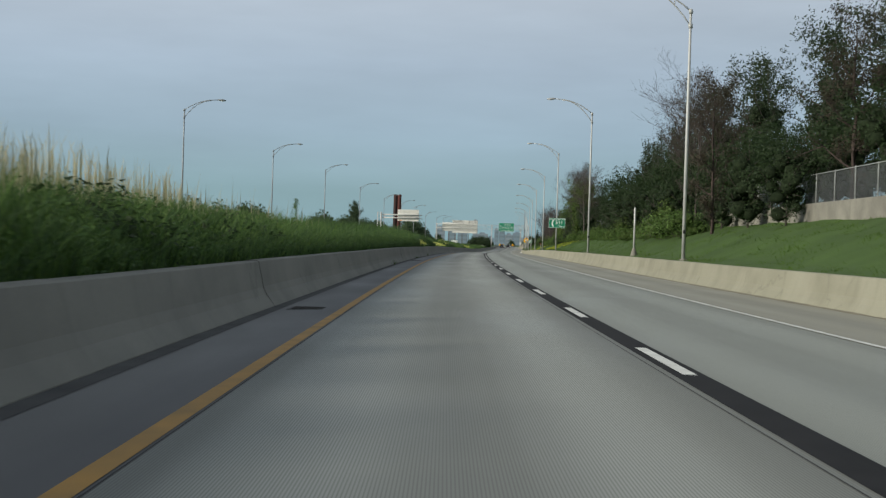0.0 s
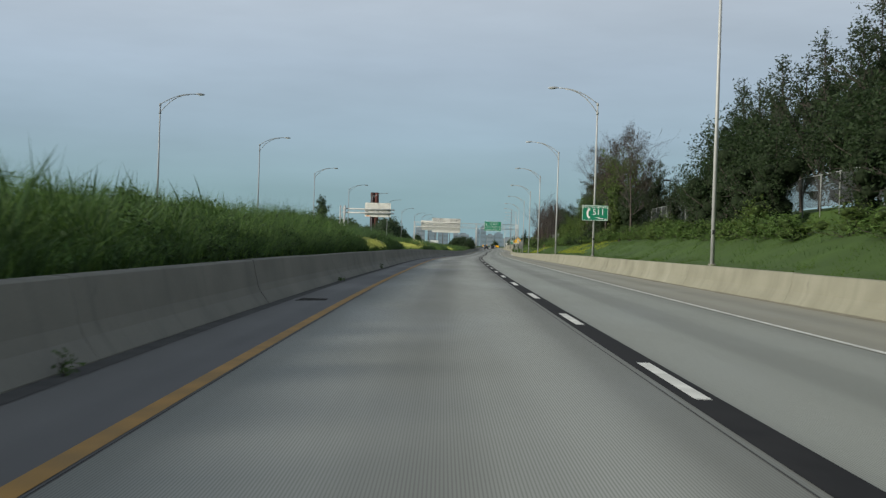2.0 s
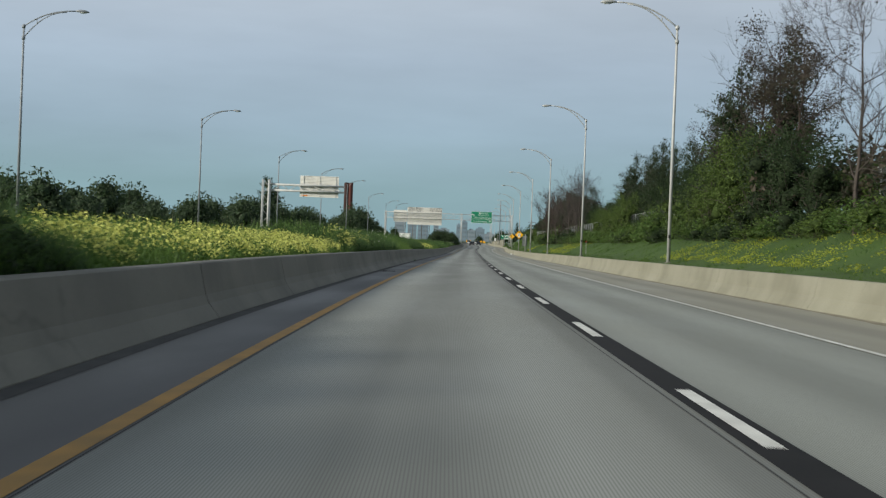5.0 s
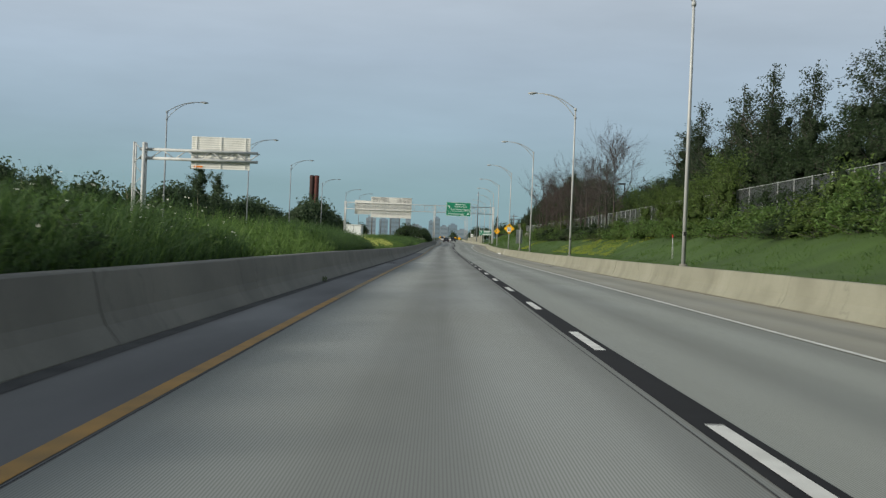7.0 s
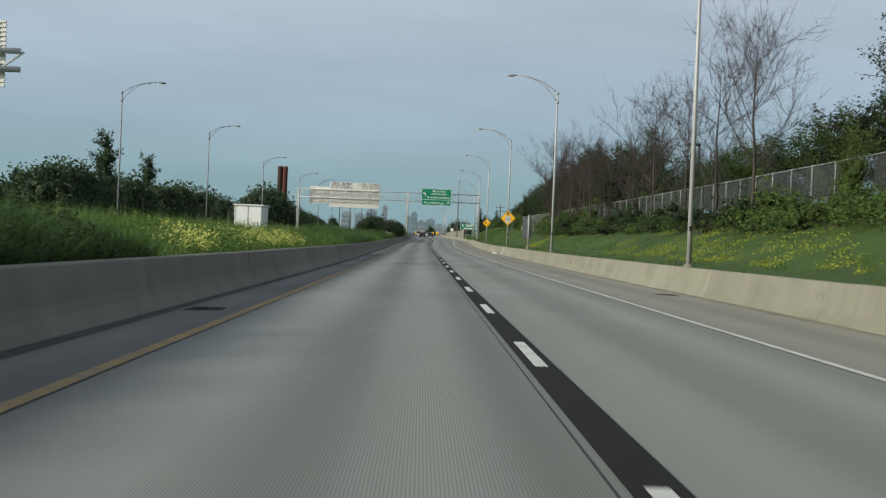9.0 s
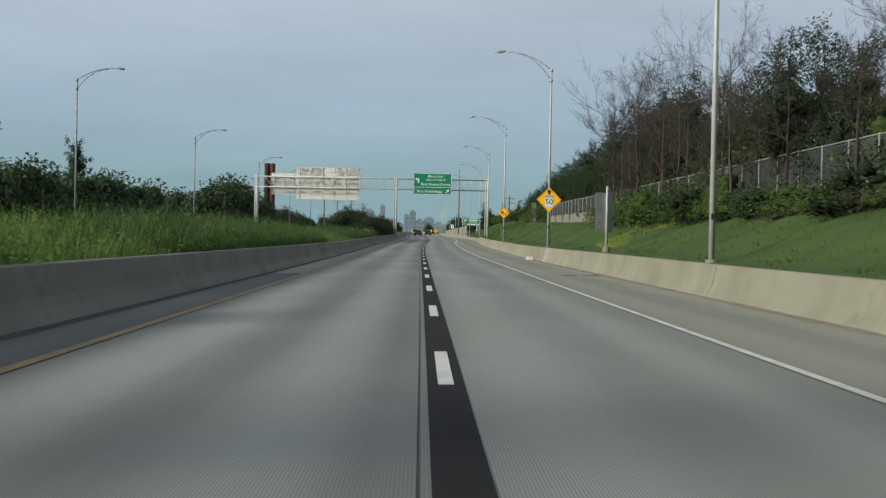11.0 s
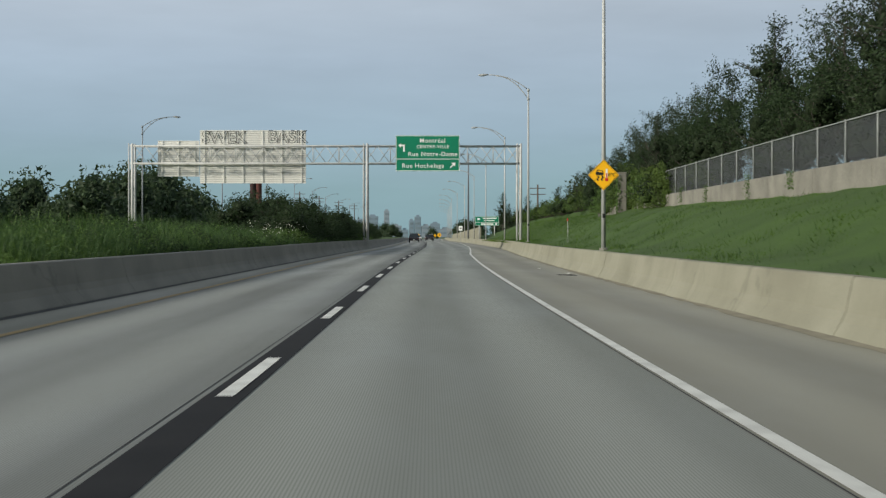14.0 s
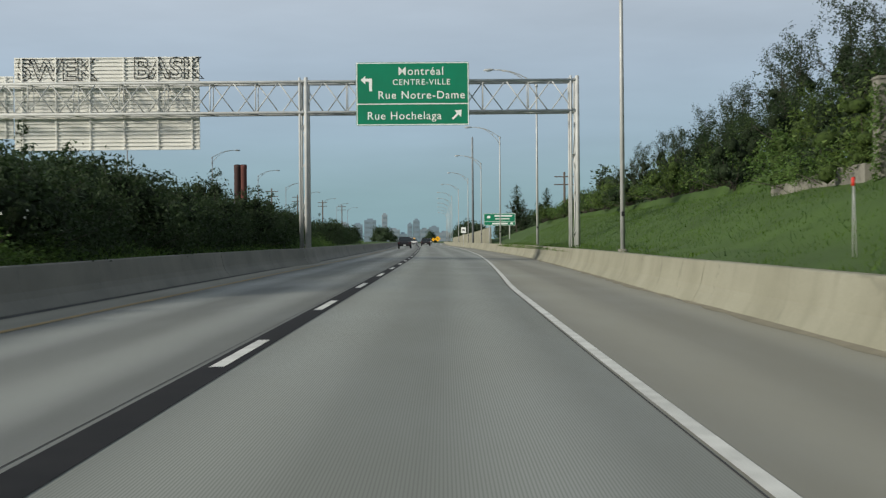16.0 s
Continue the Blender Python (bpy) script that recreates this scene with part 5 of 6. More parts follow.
def lumps(r, centres, radii, n, size, core=slice(None), thick=0.5):
    """Leaves over the skins of rough lumps, and the low dense cores inside them, coloured dark for inner shade."""
    centres, radii = np.asarray(centres, float), np.asarray(radii, float)
    pick = r.choice(len(radii), n, p=radii ** 2 / (radii ** 2).sum())
    d = unit(r.normal(0, 1, (n, 3)) * np.array([1, 1, 0.9]) + np.array([0, 0, 0.12]))
    form = r.uniform(0.75, 1.22, (len(radii), 3))
    swell = 1 + 0.22 * np.sin(d[:, :1] * 4 + pick[:, None] * 1.7) * np.sin(d[:, 1:2] * 5 + d[:, 2:] * 4 + pick[:, None])
    c = centres[pick] + d * form[pick] * radii[pick][:, None] * swell * (0.55 + 0.46 * r.uniform(0, 1, (n, 1)) ** 0.7)
    face = unit(d * 0.6 + r.normal(0, 0.8, (n, 3)))
    a = unit(np.cross(face, r.normal(0, 1, (n, 3))))
    q = np.cross(face, a)
    sz = size * r.uniform(0.55, 1.4, (n, 1))
    v = np.stack([c - a * sz + q * sz * 0.5, c + a * sz * 1.2, c - a * sz * 0.5 - q * sz * 0.65], 1)
    keep = c[:, 2] > -0.05
    v = v[keep].reshape(-1, 3)
    f = np.arange(len(v)).reshape(-1, 3)
    bm = bmesh.new()
    bmesh.ops.create_icosphere(bm, subdivisions=1, radius=1)
    unit_v = np.array([w.co[:] for w in bm.verts])
    unit_f = np.array([[w.index for w in g.verts] for g in bm.faces])
    bm.free()
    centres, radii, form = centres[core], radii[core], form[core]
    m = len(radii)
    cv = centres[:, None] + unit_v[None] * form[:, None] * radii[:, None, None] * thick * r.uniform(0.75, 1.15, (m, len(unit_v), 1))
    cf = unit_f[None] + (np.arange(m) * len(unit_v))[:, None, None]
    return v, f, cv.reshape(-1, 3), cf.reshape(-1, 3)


def sprays(r, segs, n, spread, size):
    """Leaves strung along the twigs and limbs, denser towards their ends."""
    thin = [q for q in segs if q[2] < 0.075]
    p0, p1 = np.array([q[0] for q in thin]), np.array([q[1] for q in thin])
    length = np.linalg.norm(p1 - p0, axis=1)
    pick = r.choice(len(thin), n, p=length / length.sum())
    u = r.uniform(0, 1.08, (n, 1)) ** 0.75
    return leaf_quads(r, p0[pick] + (p1 - p0)[pick] * u, spread * (1.25 - 0.6 * u), size)


def tree(name, seed, height, radius, limbs, low, upward, twigs, depth, leaves, clump, size, bark, leafm, label, category="tree", shape="oval", sides=3, wob=0.05, clumps=0, full=False):
    """With clumps, leaves follow the twigs round a dense, shade-dark inner mass of that many lumps; without, they hang
    loosely about the twig ends.
    """
    r = np.random.default_rng(seed)
    segs, tips = grow(r, height, radius, limbs, low, upward, twigs, depth, wob, shape, (0.35, 0.55) if leaves else (0.45, 0.72))
    th = thing(name, pose(0, -200, 0), label, category)
    every = segs
    if clumps:
        segs = [q for q in segs if q[2] > 0.022]
    elif leaves:
        segs = [q for q in segs if q[2] > 0.0085]
    part("trunk", tubes("trunk", segs if leaves else segs[:8], bark, sides), None, th)
    if not leaves:
        part("crown", tubes("crown", segs[8:], bark, sides), None, th)
    if leaves and clumps:
        lv, lf = sprays(r, every, leaves, clump * 0.29, size * 1.08)
        pick = r.choice(len(tips), clumps, replace=False)
        c = tips[pick] * np.array([0.5, 0.5, 0.9])
        c = c[c[:, 2] < height * (0.85 if full else 0.66)]
        rad = clump * r.uniform(0.6, 1.2, len(c))
        v, f, cv, cf = lumps(r, c, rad, leaves // 4, size, thick=0.62)
        part("crown", fast_mesh("crown", np.concatenate([v, lv]), np.concatenate([f, lf + len(v)]), leafm), None, th)
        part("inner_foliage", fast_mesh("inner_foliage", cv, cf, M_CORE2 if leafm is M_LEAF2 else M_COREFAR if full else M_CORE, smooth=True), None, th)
    elif leaves:
        c = tips[r.integers(0, len(tips), leaves)]
        v, f = leaf_quads(r, c, np.array([clump, clump, clump * 0.8]), size)
        part("crown", fast_mesh("crown", v, f, leafm), None, th)
    return th


def bush(seed, height, radius, n, size, leafm, label, name="bush", count=16, far=False):
    """A low mound of leafy lumps that reaches the ground, with stems inside."""
    r = np.random.default_rng(seed)
    az, u = r.uniform(0, 2 * np.pi, count), np.sqrt(r.uniform(0, 1, count))
    rad = radius * r.uniform(0.32, 0.55, count)
    z = height * (0.86 - 0.62 * u ** 1.6) * r.uniform(0.45, 1.0, count) - rad * 0.3
    c = np.stack([np.cos(az) * u * radius * 0.78, np.sin(az) * u * radius * 0.78, np.maximum(z, rad * 0.35)], -1)
    th = thing(name, pose(0, -200, 0), label, name)
    segs = [(np.array([0, 0, -0.2]) + r.normal(0, 0.08, 3), q, 0.03, 0.01) for q in c]
    for q in c[:: 15 if far else 2]:
        e = q + unit(q * np.array([0.6, 0.6, 1.0]) + r.normal(0, 0.3, 3)) * radius * r.uniform(0.3, 0.55)
        segs.append((q, e, 0.012, 0.004))
    part("stem", tubes("stem", segs, M_BARK, 3), None, th)
    order = np.argsort(u)
    c, rad = c[order], rad[order]
    v, f, cv, cf = lumps(r, c, rad, n, size, slice(0, count if far else count * 2 // 3), 0.5 if far else 0.42)
    tip = np.array([s[1] for s in segs[count:]])
    lv, lf = leaf_quads(r, tip[r.integers(0, len(tip), 4 if far else n // 16)], 0.09, size)
    part("foliage", fast_mesh("foliage", np.concatenate([v, lv]), np.concatenate([f, lf + len(v)]), leafm), None, th)
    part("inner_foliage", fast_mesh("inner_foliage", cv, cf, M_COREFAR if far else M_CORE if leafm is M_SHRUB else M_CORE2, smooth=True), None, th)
    return th


POPLAR = "tall dark green tree with a ragged crown on the bank"
FRESH = "fresh green broadleaf tree on the bank"
BROWN = "tree with thin brown spring foliage on the bank"
BARE = "bare leafless tree with fine upright branches"
RED = "leafless reddish tree with dense twigs"
poplars = [tree("tree", 11 + k, 11.0, 2.5, 26, 0.05, 0.75, 3, 1, 4600, 0.80, 0.088, M_BARK, M_LEAF, POPLAR, clumps=44) for k in range(4)]
slims = [tree("tree", 15 + k, 11.0, 2.9, 32, 0.05, 0.85, 3, 1, 4600, 0.66, 0.084, M_BARK, M_LEAF, "slender dark tree with a pointed ragged top", shape="cone", clumps=50) for k in range(3)]
fresh = [tree("tree", 21 + k, 7.0, 2.5, 22, 0.05, 0.6, 3, 1, 3600, 0.90, 0.084, M_BARK, M_LEAF2, FRESH, clumps=46) for k in range(2)]
darks = [tree("tree", 25 + k, 7.0, 2.8, 22, 0.03, 0.5, 3, 1, 3600, 1.05, 0.086, M_BARK, M_SHRUB, "low broad dark green tree at the fence", clumps=52) for k in range(2)]
browns = [tree("tree", 31 + k, 9.0, 2.2, 13, 0.08, 0.9, 2, 2, 6500, 0.22, 0.052, M_BARKRED, M_LEAFBROWN, BROWN, sides=3) for k in range(2)]
bares = [tree("tree", 41 + k, 9.0, 3.0, 12, 0.22, 0.62, 2, 3, 0, 0, 0, M_BARKBARE, None, BARE, sides=3) for k in range(3)]
reds = [tree("tree", 51 + k, 6.5, 1.9, 7, 0.10, 0.9, 2, 3, 0, 0, 0, M_BARKRED, None, RED, sides=3) for k in range(2)]
bushes = [bush(61 + k, 2.6, 1.9, 1800, 0.070, (M_LEAF2, M_SHRUB, M_WEED)[k % 3], ("fresh green rounded bush on the grass bank", "dark green rounded bush on the grass bank", "light green leafy bush on the grass bank")[k % 3]) for k in range(6)]
lows = [bush(71 + k, 1.3, 1.5, 1000, 0.052, (M_LEAFBROWN, M_SHRUB, M_WEED)[k % 3], ("low brown brush on the bank", "low dark green brush on the bank", "low green brush on the bank")[k % 3], count=12) for k in range(3)]
conifer = [tree("tree", 71, 9.0, 1.9, 40, 0.08, 0.05, 2, 1, 4200, 0.5, 0.07, M_BARK, M_SHRUB, "dark green conifer with a pointed top", shape="cone", clumps=60)]
USED = set()


def plant(kinds, spots, base_h=None):
    """spots: rows of (distance along, offset, wanted height)."""
    for k, (s, off, hh) in enumerate(spots):
        src = kinds[k % len(kinds)]
        native = {id(q): n for q, n in NATIVE}[id(src)]
        ground_h = float(bank(s, off)) - 0.05 if base_h is None else base_h
        sc = hh / native
        wide = sc * 0.5 + 0.5 if sc < 1 and native < 3 else sc
        m = at(s, off, ground_h, (s * 37.7) % 360) @ Matrix.Diagonal((wide * (0.92 + (s * 0.61 % 0.2)), wide * (0.92 + (s * 0.37 % 0.2)), sc, 1))
        if id(src) not in USED:
            USED.add(id(src))
            src.matrix_basis = m
        else:
            c = src.copy()
            scene.collection.objects.link(c)
            for ch in src.children:
                d = ch.copy()
                scene.collection.objects.link(d)
                d.parent = c
            c.matrix_basis = m


def row(s0, s1, step, off, wide, h0, h1, seed, fall=0.25):
    """A loose row of spots with uneven spacing, offset and height."""
    r = np.random.default_rng(seed)
    out, s = [], s0
    while s < s1:
        out.append((s, off + r.uniform(0, wide), float(np.interp(s, [s0, s1], [h0, h1]) * r.uniform(1 - fall, 1 + fall * 0.4))))
        s += step * r.uniform(0.7, 1.3)
    return out


NATIVE = [(q, 11.0) for q in poplars + slims] + [(q, 7.0) for q in fresh + darks] + [(q, 9.0) for q in browns + conifer] + [(q, 10.4) for q in bares] + [(q, 6.5) for q in reds] + [(q, 2.6) for q in bushes] + [(q, 1.3) for q in lows]
# heights are of the plant itself, from its foot
# wood behind the fence at the start
light = [bushes[2], bushes[5], bushes[0]]
dim = [bushes[1], bushes[4]]
plant(poplars, [(84, 18.5, 9.8), (92, 17, 9.6), (100, 18.5, 10.5), (108, 17.5, 9.8), (115, 19, 10.6), (123, 17.2, 10.4), (131, 18.5, 11), (138, 17.2, 10.2), (146, 18, 10.6)])
plant(slims, [(153, 17, 10.3), (160, 18, 10.0), (164.5, 17.4, 10.1), (170, 17.8, 9.6), (173.5, 17.3, 10.2), (180, 17.6, 9.4), (185.8, 17.4, 10.3), (191, 17.8, 8.2), (196, 17.4, 6.0)])
plant(browns, [(111.4, 11.9, 8.8), (128, 15.2, 9.6), (141, 15.0, 9.4), (95, 14.8, 8.5)])
plant(bares, [(119, 12.2, 9.6), (138, 15.4, 11.0)])
plant(darks, row(79, 141, 4.8, 15.6, 0.8, 4.8, 5.0, 1, 0.15) + [(124, 12.6, 4.4), (129, 12.4, 4.8), (134, 12.2, 4.8), (139, 12.4, 4.4), (143, 15.7, 5.2), (147, 15.9, 5.0), (151, 15.8, 5.4), (155, 16.0, 5.2), (154, 12.5, 4.8), (157, 12.4, 5.2), (160, 12.7, 5.8), (165, 12.5, 5.4), (170, 12.4, 4.6), (174.5, 12.6, 3.6)])
plant(light, [(117.6, 11.6, 2.2), (121, 11.4, 2.6), (124.5, 11.5, 2.7), (128.5, 11.4, 2.3), (133, 11.3, 1.3), (138, 11.4, 1.3), (144, 11.2, 1.3), (149, 11.4, 1.5), (152.8, 11.5, 1.9), (157, 11.3, 1.4), (163, 11.4, 1.6)])
plant(darks, [(114.5, 13.0, 4.4), (118.5, 12.9, 4.2), (172, 12.5, 3.0), (176.5, 13.0, 2.5)])
plant(darks, [(99, 13.0, 4.6), (107, 12.9, 5.0)])
# low bright brush with the fence showing above it
plant(light, row(168, 203, 2.6, 11.6, 1.2, 1.5, 1.6, 4, 0.4))
plant(dim, [(185, 13.2, 1.6), (193, 13.0, 1.8), (204, 12.6, 1.9)])
plant(slims, [(188.9, 13.4, 4.5), (181.5, 14.4, 4.4)])
plant([fresh[0], darks[0], fresh[1], darks[1]], row(176, 218, 3.4, 15.9, 1.6, 3.1, 3.3, 34, 0.2))
# the bare and the brown tree, and the dark bush below them
plant(bares, [(199.8, 11.7, 9.2), (222.4, 11.8, 9.3), (212, 13.6, 8.0)])
plant(darks, [(202, 12.1, 3.9), (206.5, 12.3, 4.1), (211, 12.4, 3.6)])
plant(browns, [(211.5, 12.1, 9.7), (208.5, 13.0, 6.6), (216, 13.2, 7.0)])
plant(fresh, [(208.6, 11.7, 6.9)])
plant(slims, [(206, 14.6, 6.2), (213, 14.8, 6.6), (219, 15.0, 5.6)])
plant([lows[0], lows[1], lows[0]], row(214, 238, 2.6, 15.4, 1.4, 3.0, 3.2, 31, 0.2))
plant(light, row(213, 227, 2.8, 11.6, 0.9, 1.5, 1.5, 35, 0.35))
plant(dim, [(219.5, 12.8, 2.0), (217, 12.2, 1.3)])
# the great dark bush with brown and dark trees in it
plant(darks, [(228.5, 12.2, 3.6), (232.5, 12.0, 4.4), (237, 12.2, 4.9), (254, 12.8, 4.4), (260, 13.0, 4.2)])
plant(fresh, [(241.5, 11.9, 4.9), (246, 12.2, 4.6), (250.5, 12.0, 4.0), (257, 12.4, 3.4)])
plant(browns, [(237.5, 13.4, 9.0), (242.3, 13.6, 9.9), (247, 13.7, 9.2), (256, 14, 7.8), (262, 14.4, 7.0)])
plant(bares, [(246, 14.2, 9.8)])
plant(slims, [(244, 14.6, 9.4), (251.7, 13.7, 10.2), (257.5, 14.4, 8.4)])
plant(darks, row(264, 304, 4.6, 15.6, 1.4, 4.6, 4.2, 36, 0.15))
plant(bushes, row(226, 288, 2.9, 11.5, 0.9, 1.7, 1.9, 6, 0.4) + row(262, 288, 3.2, 13.0, 0.8, 3.1, 2.9, 37, 0.2))
# three pointed trees behind the fence, shrubs growing through it
plant(slims, [(314.5, 18.2, 10.0), (318.5, 19.0, 8.0), (322.9, 18.4, 9.6), (330, 18.8, 8.2), (338.7, 18.4, 10.2), (341.5, 18.0, 8.8), (335, 17.6, 7.0), (307, 18.4, 6.4), (300, 18.6, 6.0)])
plant(poplars, [(282, 18, 6.6), (289, 17.4, 7.4), (296, 18.2, 7.4), (303, 17.6, 7.8), (310, 17.0, 6.6)])
plant(fresh, row(305, 336, 4.2, 13.3, 0.9, 3.6, 3.2, 8, 0.2) + row(343, 372, 4.5, 16.4, 1.0, 3.6, 3.4, 32, 0.15))
plant(darks, row(308, 345, 5.0, 16.0, 1.4, 4.6, 4.0, 38, 0.15) + row(350, 402, 4.5, 16.6, 1.2, 3.8, 4.0, 33, 0.15))
plant(light, row(286, 340, 2.6, 11.6, 1.2, 1.9, 1.8, 39, 0.35))
plant(dim, row(284, 306, 2.6, 14.8, 0.5, 2.2, 2.2, 44, 0.15))
# bare trees before the fence, brush at their feet
plant([lows[2], lows[0], lows[1]], row(340, 404, 2.6, 11.9, 1.5, 0.9, 1.1, 9, 0.6))
plant(light, row(346, 404, 9.5, 12.4, 1.0, 1.3, 1.5, 40, 0.3))
plant(dim, [(342.6, 12.4, 2.2), (345, 12.8, 1.8), (356, 12.6, 1.7), (363.5, 12.6, 1.9), (376, 12.8, 2.0), (383, 12.6, 1.8)])
plant(bares, [(342, 12.0, 9.2), (351, 12.5, 8.8), (361, 13.0, 8.2), (369, 12.5, 8.9), (380, 13.2, 7.4), (401, 12.9, 8.6), (427, 13.0, 10.2), (423.5, 14.9, 9.4)])
plant(slims, [(398, 14.4, 7.2), (394, 16.2, 5.8)])
plant(poplars, [(397, 17.6, 6.0), (403, 18.4, 6.6), (408.5, 17.4, 7.0)])
plant(darks, row(404, 455, 4.0, 15.6, 1.0, 4.6, 4.8, 45, 0.12))
plant(reds, [(378, 14.2, 5.0), (388, 14.0, 5.6), (395, 13.6, 6.0), (406, 13.6, 6.4), (413, 13.4, 6.6), (419, 13.2, 6.6), (425.8, 11.9, 6.4), (432, 13.4, 7.4), (439, 13.4, 8.4)])
plant(browns, [(384, 14.4, 4.8), (402, 14.2, 5.6), (411, 14.4, 6.2), (429, 14.6, 6.8), (437, 14.8, 7.4)])
plant(bushes, row(378, 438, 4.2, 14.6, 1.4, 2.8, 3.2, 10) + row(386, 404, 3.6, 12.4, 0.7, 1.6, 1.8, 11) + row(404, 436, 2.8, 11.7, 1.0, 2.2, 2.5, 12, 0.2))
# dark wood behind the long fence, weeds rooted along the wall
plant([lows[2]], [(515, 13.35, 1.3), (517.2, 13.4, 1.2), (519.5, 13.4, 1.1), (521.6, 13.4, 1.0), (523.2, 13.5, 0.8)])
plant(fresh, [(529, 16.2, 2.8), (541, 16.5, 2.6)])
plant(poplars, row(412, 470, 5.8, 18.6, 1.6, 8.2, 8.8, 13, 0.12) + row(472, 514, 5.8, 18.6, 1.6, 8.4, 6.8, 113, 0.12) + row(519, 610, 6.5, 17.5, 1.5, 7.3, 3.5, 14, 0.15))
plant(slims, [(430, 17.2, 9.6), (445, 17.8, 9.8), (468, 17.6, 9.6), (476, 18.2, 8.8), (491, 18, 8.6), (508, 14.9, 5.6), (527.5, 18, 6.0)])
plant(darks, row(440, 512, 3.8, 15.8, 1.2, 4.8, 4.4, 15) + row(500, 560, 5.0, 15.6, 1.2, 4.2, 3.0, 16))
plant(bushes, row(498, 509, 2.4, 15.0, 0.6, 2.0, 2.0, 17) + row(514, 640, 4.2, 14.4, 2.0, 2.4, 2.2, 18) + [(499.5, 13.8, 2.0), (502.5, 14.2, 2.2), (505.5, 14.6, 2.2), (514.5, 13.6, 1.6), (518.5, 13.7, 1.6), (522, 13.8, 1.5)])
plant(conifer, [(224, 22.6, 6.6), (470, -75, 9.5), (681, 14.6, 7.4), (690, 20, 6.8), (699, 17, 5.8), (512, -92, 10)])

# trees across the median
far_trees = [bush(81 + k, 8.0, 4.4, 3600, 0.27, M_LEAFFAR, "rounded dark green tree beyond the meadow", "tree", 30, True) for k in range(3)]
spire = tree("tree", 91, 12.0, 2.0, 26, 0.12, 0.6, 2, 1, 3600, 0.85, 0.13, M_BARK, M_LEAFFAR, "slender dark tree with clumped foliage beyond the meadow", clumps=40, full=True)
NATIVE += [(q, 6.0) for q in far_trees] + [(spire, 12.0)]
plant([spire], [(498, -49.8, 14.0), (586, -62, 15)])
r2 = np.random.default_rng(5)
spots = []
s = 285.0
while s < 1050:
    spots.append((s, -50 - r2.uniform(0, 16), r2.uniform(4.0, 5.8) if s < 470 else r2.uniform(4.4, 7.2)))
    s += r2.uniform(6, 12)
for s in np.arange(400, 1150, 34.0):
    spots.append((s + r2.uniform(-8, 8), -78 - r2.uniform(0, 25), r2.uniform(7.0, 10.5)))
spots += [(468, -50, 6.9), (474, -51, 7.3), (480, -50, 7.5), (487, -50, 6.4), (505, -51, 6.2), (511, -50, 6.6), (518, -50, 6.4), (540, -50, 6.8), (550, -50, 7.1), (562, -50, 6.2)]
plant(far_trees, [q for q in spots if q[0] < 470])
far_spots = [q for q in spots if q[0] >= 470]
far_spots += [(s, 30 + r2.uniform(0, 12), r2.uniform(5, 8)) for s in np.arange(640, 900, 13.0)]
far_spots += [(930, 13, 5), (950, 16, 6.5), (990, -14, 5), (1010, 2, 4), (1030, 22, 6.5), (1060, -20, 6), (960, 30, 7)]
far_spots += [(590, -40, 7.2), (600, -42, 6.4), (612, -40, 7.6), (622, -43, 8.0), (632, -40, 9.2), (645, -44, 8.8), (660, -40, 8.4), (676, -42, 8.0)]


def wood(sources, spots, native):
    """Far trees past counting, joined into one growth."""
    bits = {"foliage": [], "inner_foliage": []}
    for k, (s, off, hh) in enumerate(spots):
        sc = hh / native
        a = (s * 37.7) % 6.28
        turn_z = np.array([[math.cos(a), -math.sin(a), 0], [math.sin(a), math.cos(a), 0], [0, 0, 1]]) * sc
        foot = road(s, off, float(bank(s, off)) - 0.05)
        for ch in sources[k % len(sources)].children:
            kind = ch.name.split(".")[0]
            if kind in bits:
                co = np.empty(len(ch.data.vertices) * 3, np.float32)
                ch.data.vertices.foreach_get("co", co)
                bits[kind].append(co.reshape(-1, 3) @ turn_z.T + foot)
    th = thing("far_wood", pose(0, 0, 0), "dark green belt of rounded trees beyond the meadow", "trees", kind="stuff")
    loose = np.concatenate(bits["foliage"])
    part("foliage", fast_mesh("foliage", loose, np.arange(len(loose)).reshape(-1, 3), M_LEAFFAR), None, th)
    core_f = np.empty(len(sources[0].children[0].data.loops), np.int32)
    for ch in sources[0].children:
        if ch.name.startswith("inner"):
            core_f = np.empty(len(ch.data.loops), np.int32)
            ch.data.loops.foreach_get("vertex_index", core_f)
    per = len(bits["inner_foliage"][0])
    faces = np.concatenate([core_f.reshape(-1, 3) + per * k for k in range(len(bits["inner_foliage"]))])
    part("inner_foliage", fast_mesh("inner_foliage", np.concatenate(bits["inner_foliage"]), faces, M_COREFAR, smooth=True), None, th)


wood(far_trees, far_spots, 6.0)

# dark shrubs behind the median barrier
shrubs = [bush(101 + k, 3.2, 2.0, 5200, 0.056, M_SHRUB, "tall dark green shrub behind the median barrier", "shrub", 22) for k in range(3)]
NATIVE += [(q, 3.2) for q in shrubs]
plant(shrubs, row(505, 553, 2.7, -8.7, 1.5, 3.0, 3.2, 41, 0.15) + row(507, 560, 4.0, -11.4, 1.2, 3.8, 4.2, 42, 0.15) + [(497, -8.8, 1.2), (501.5, -8.4, 1.9)])
plant(shrubs, row(560, 660, 6, -9.4, 1.2, 3.3, 2.8, 43, 0.12))
plant([bushes[2], bushes[5]], [(489, -6.8, 0.9), (492.5, -7.0, 1.1), (496, -6.9, 1.2), (499.5, -7.0, 1.3), (503, -7.0, 1.2), (506.5, -7.0, 1.0)])
plant([bushes[2], bushes[5]], [(558, -8.0, 1.3), (563, -8.2, 1.6), (568, -8.0, 1.7), (574, -8.2, 1.6), (580, -8.0, 1.4)])

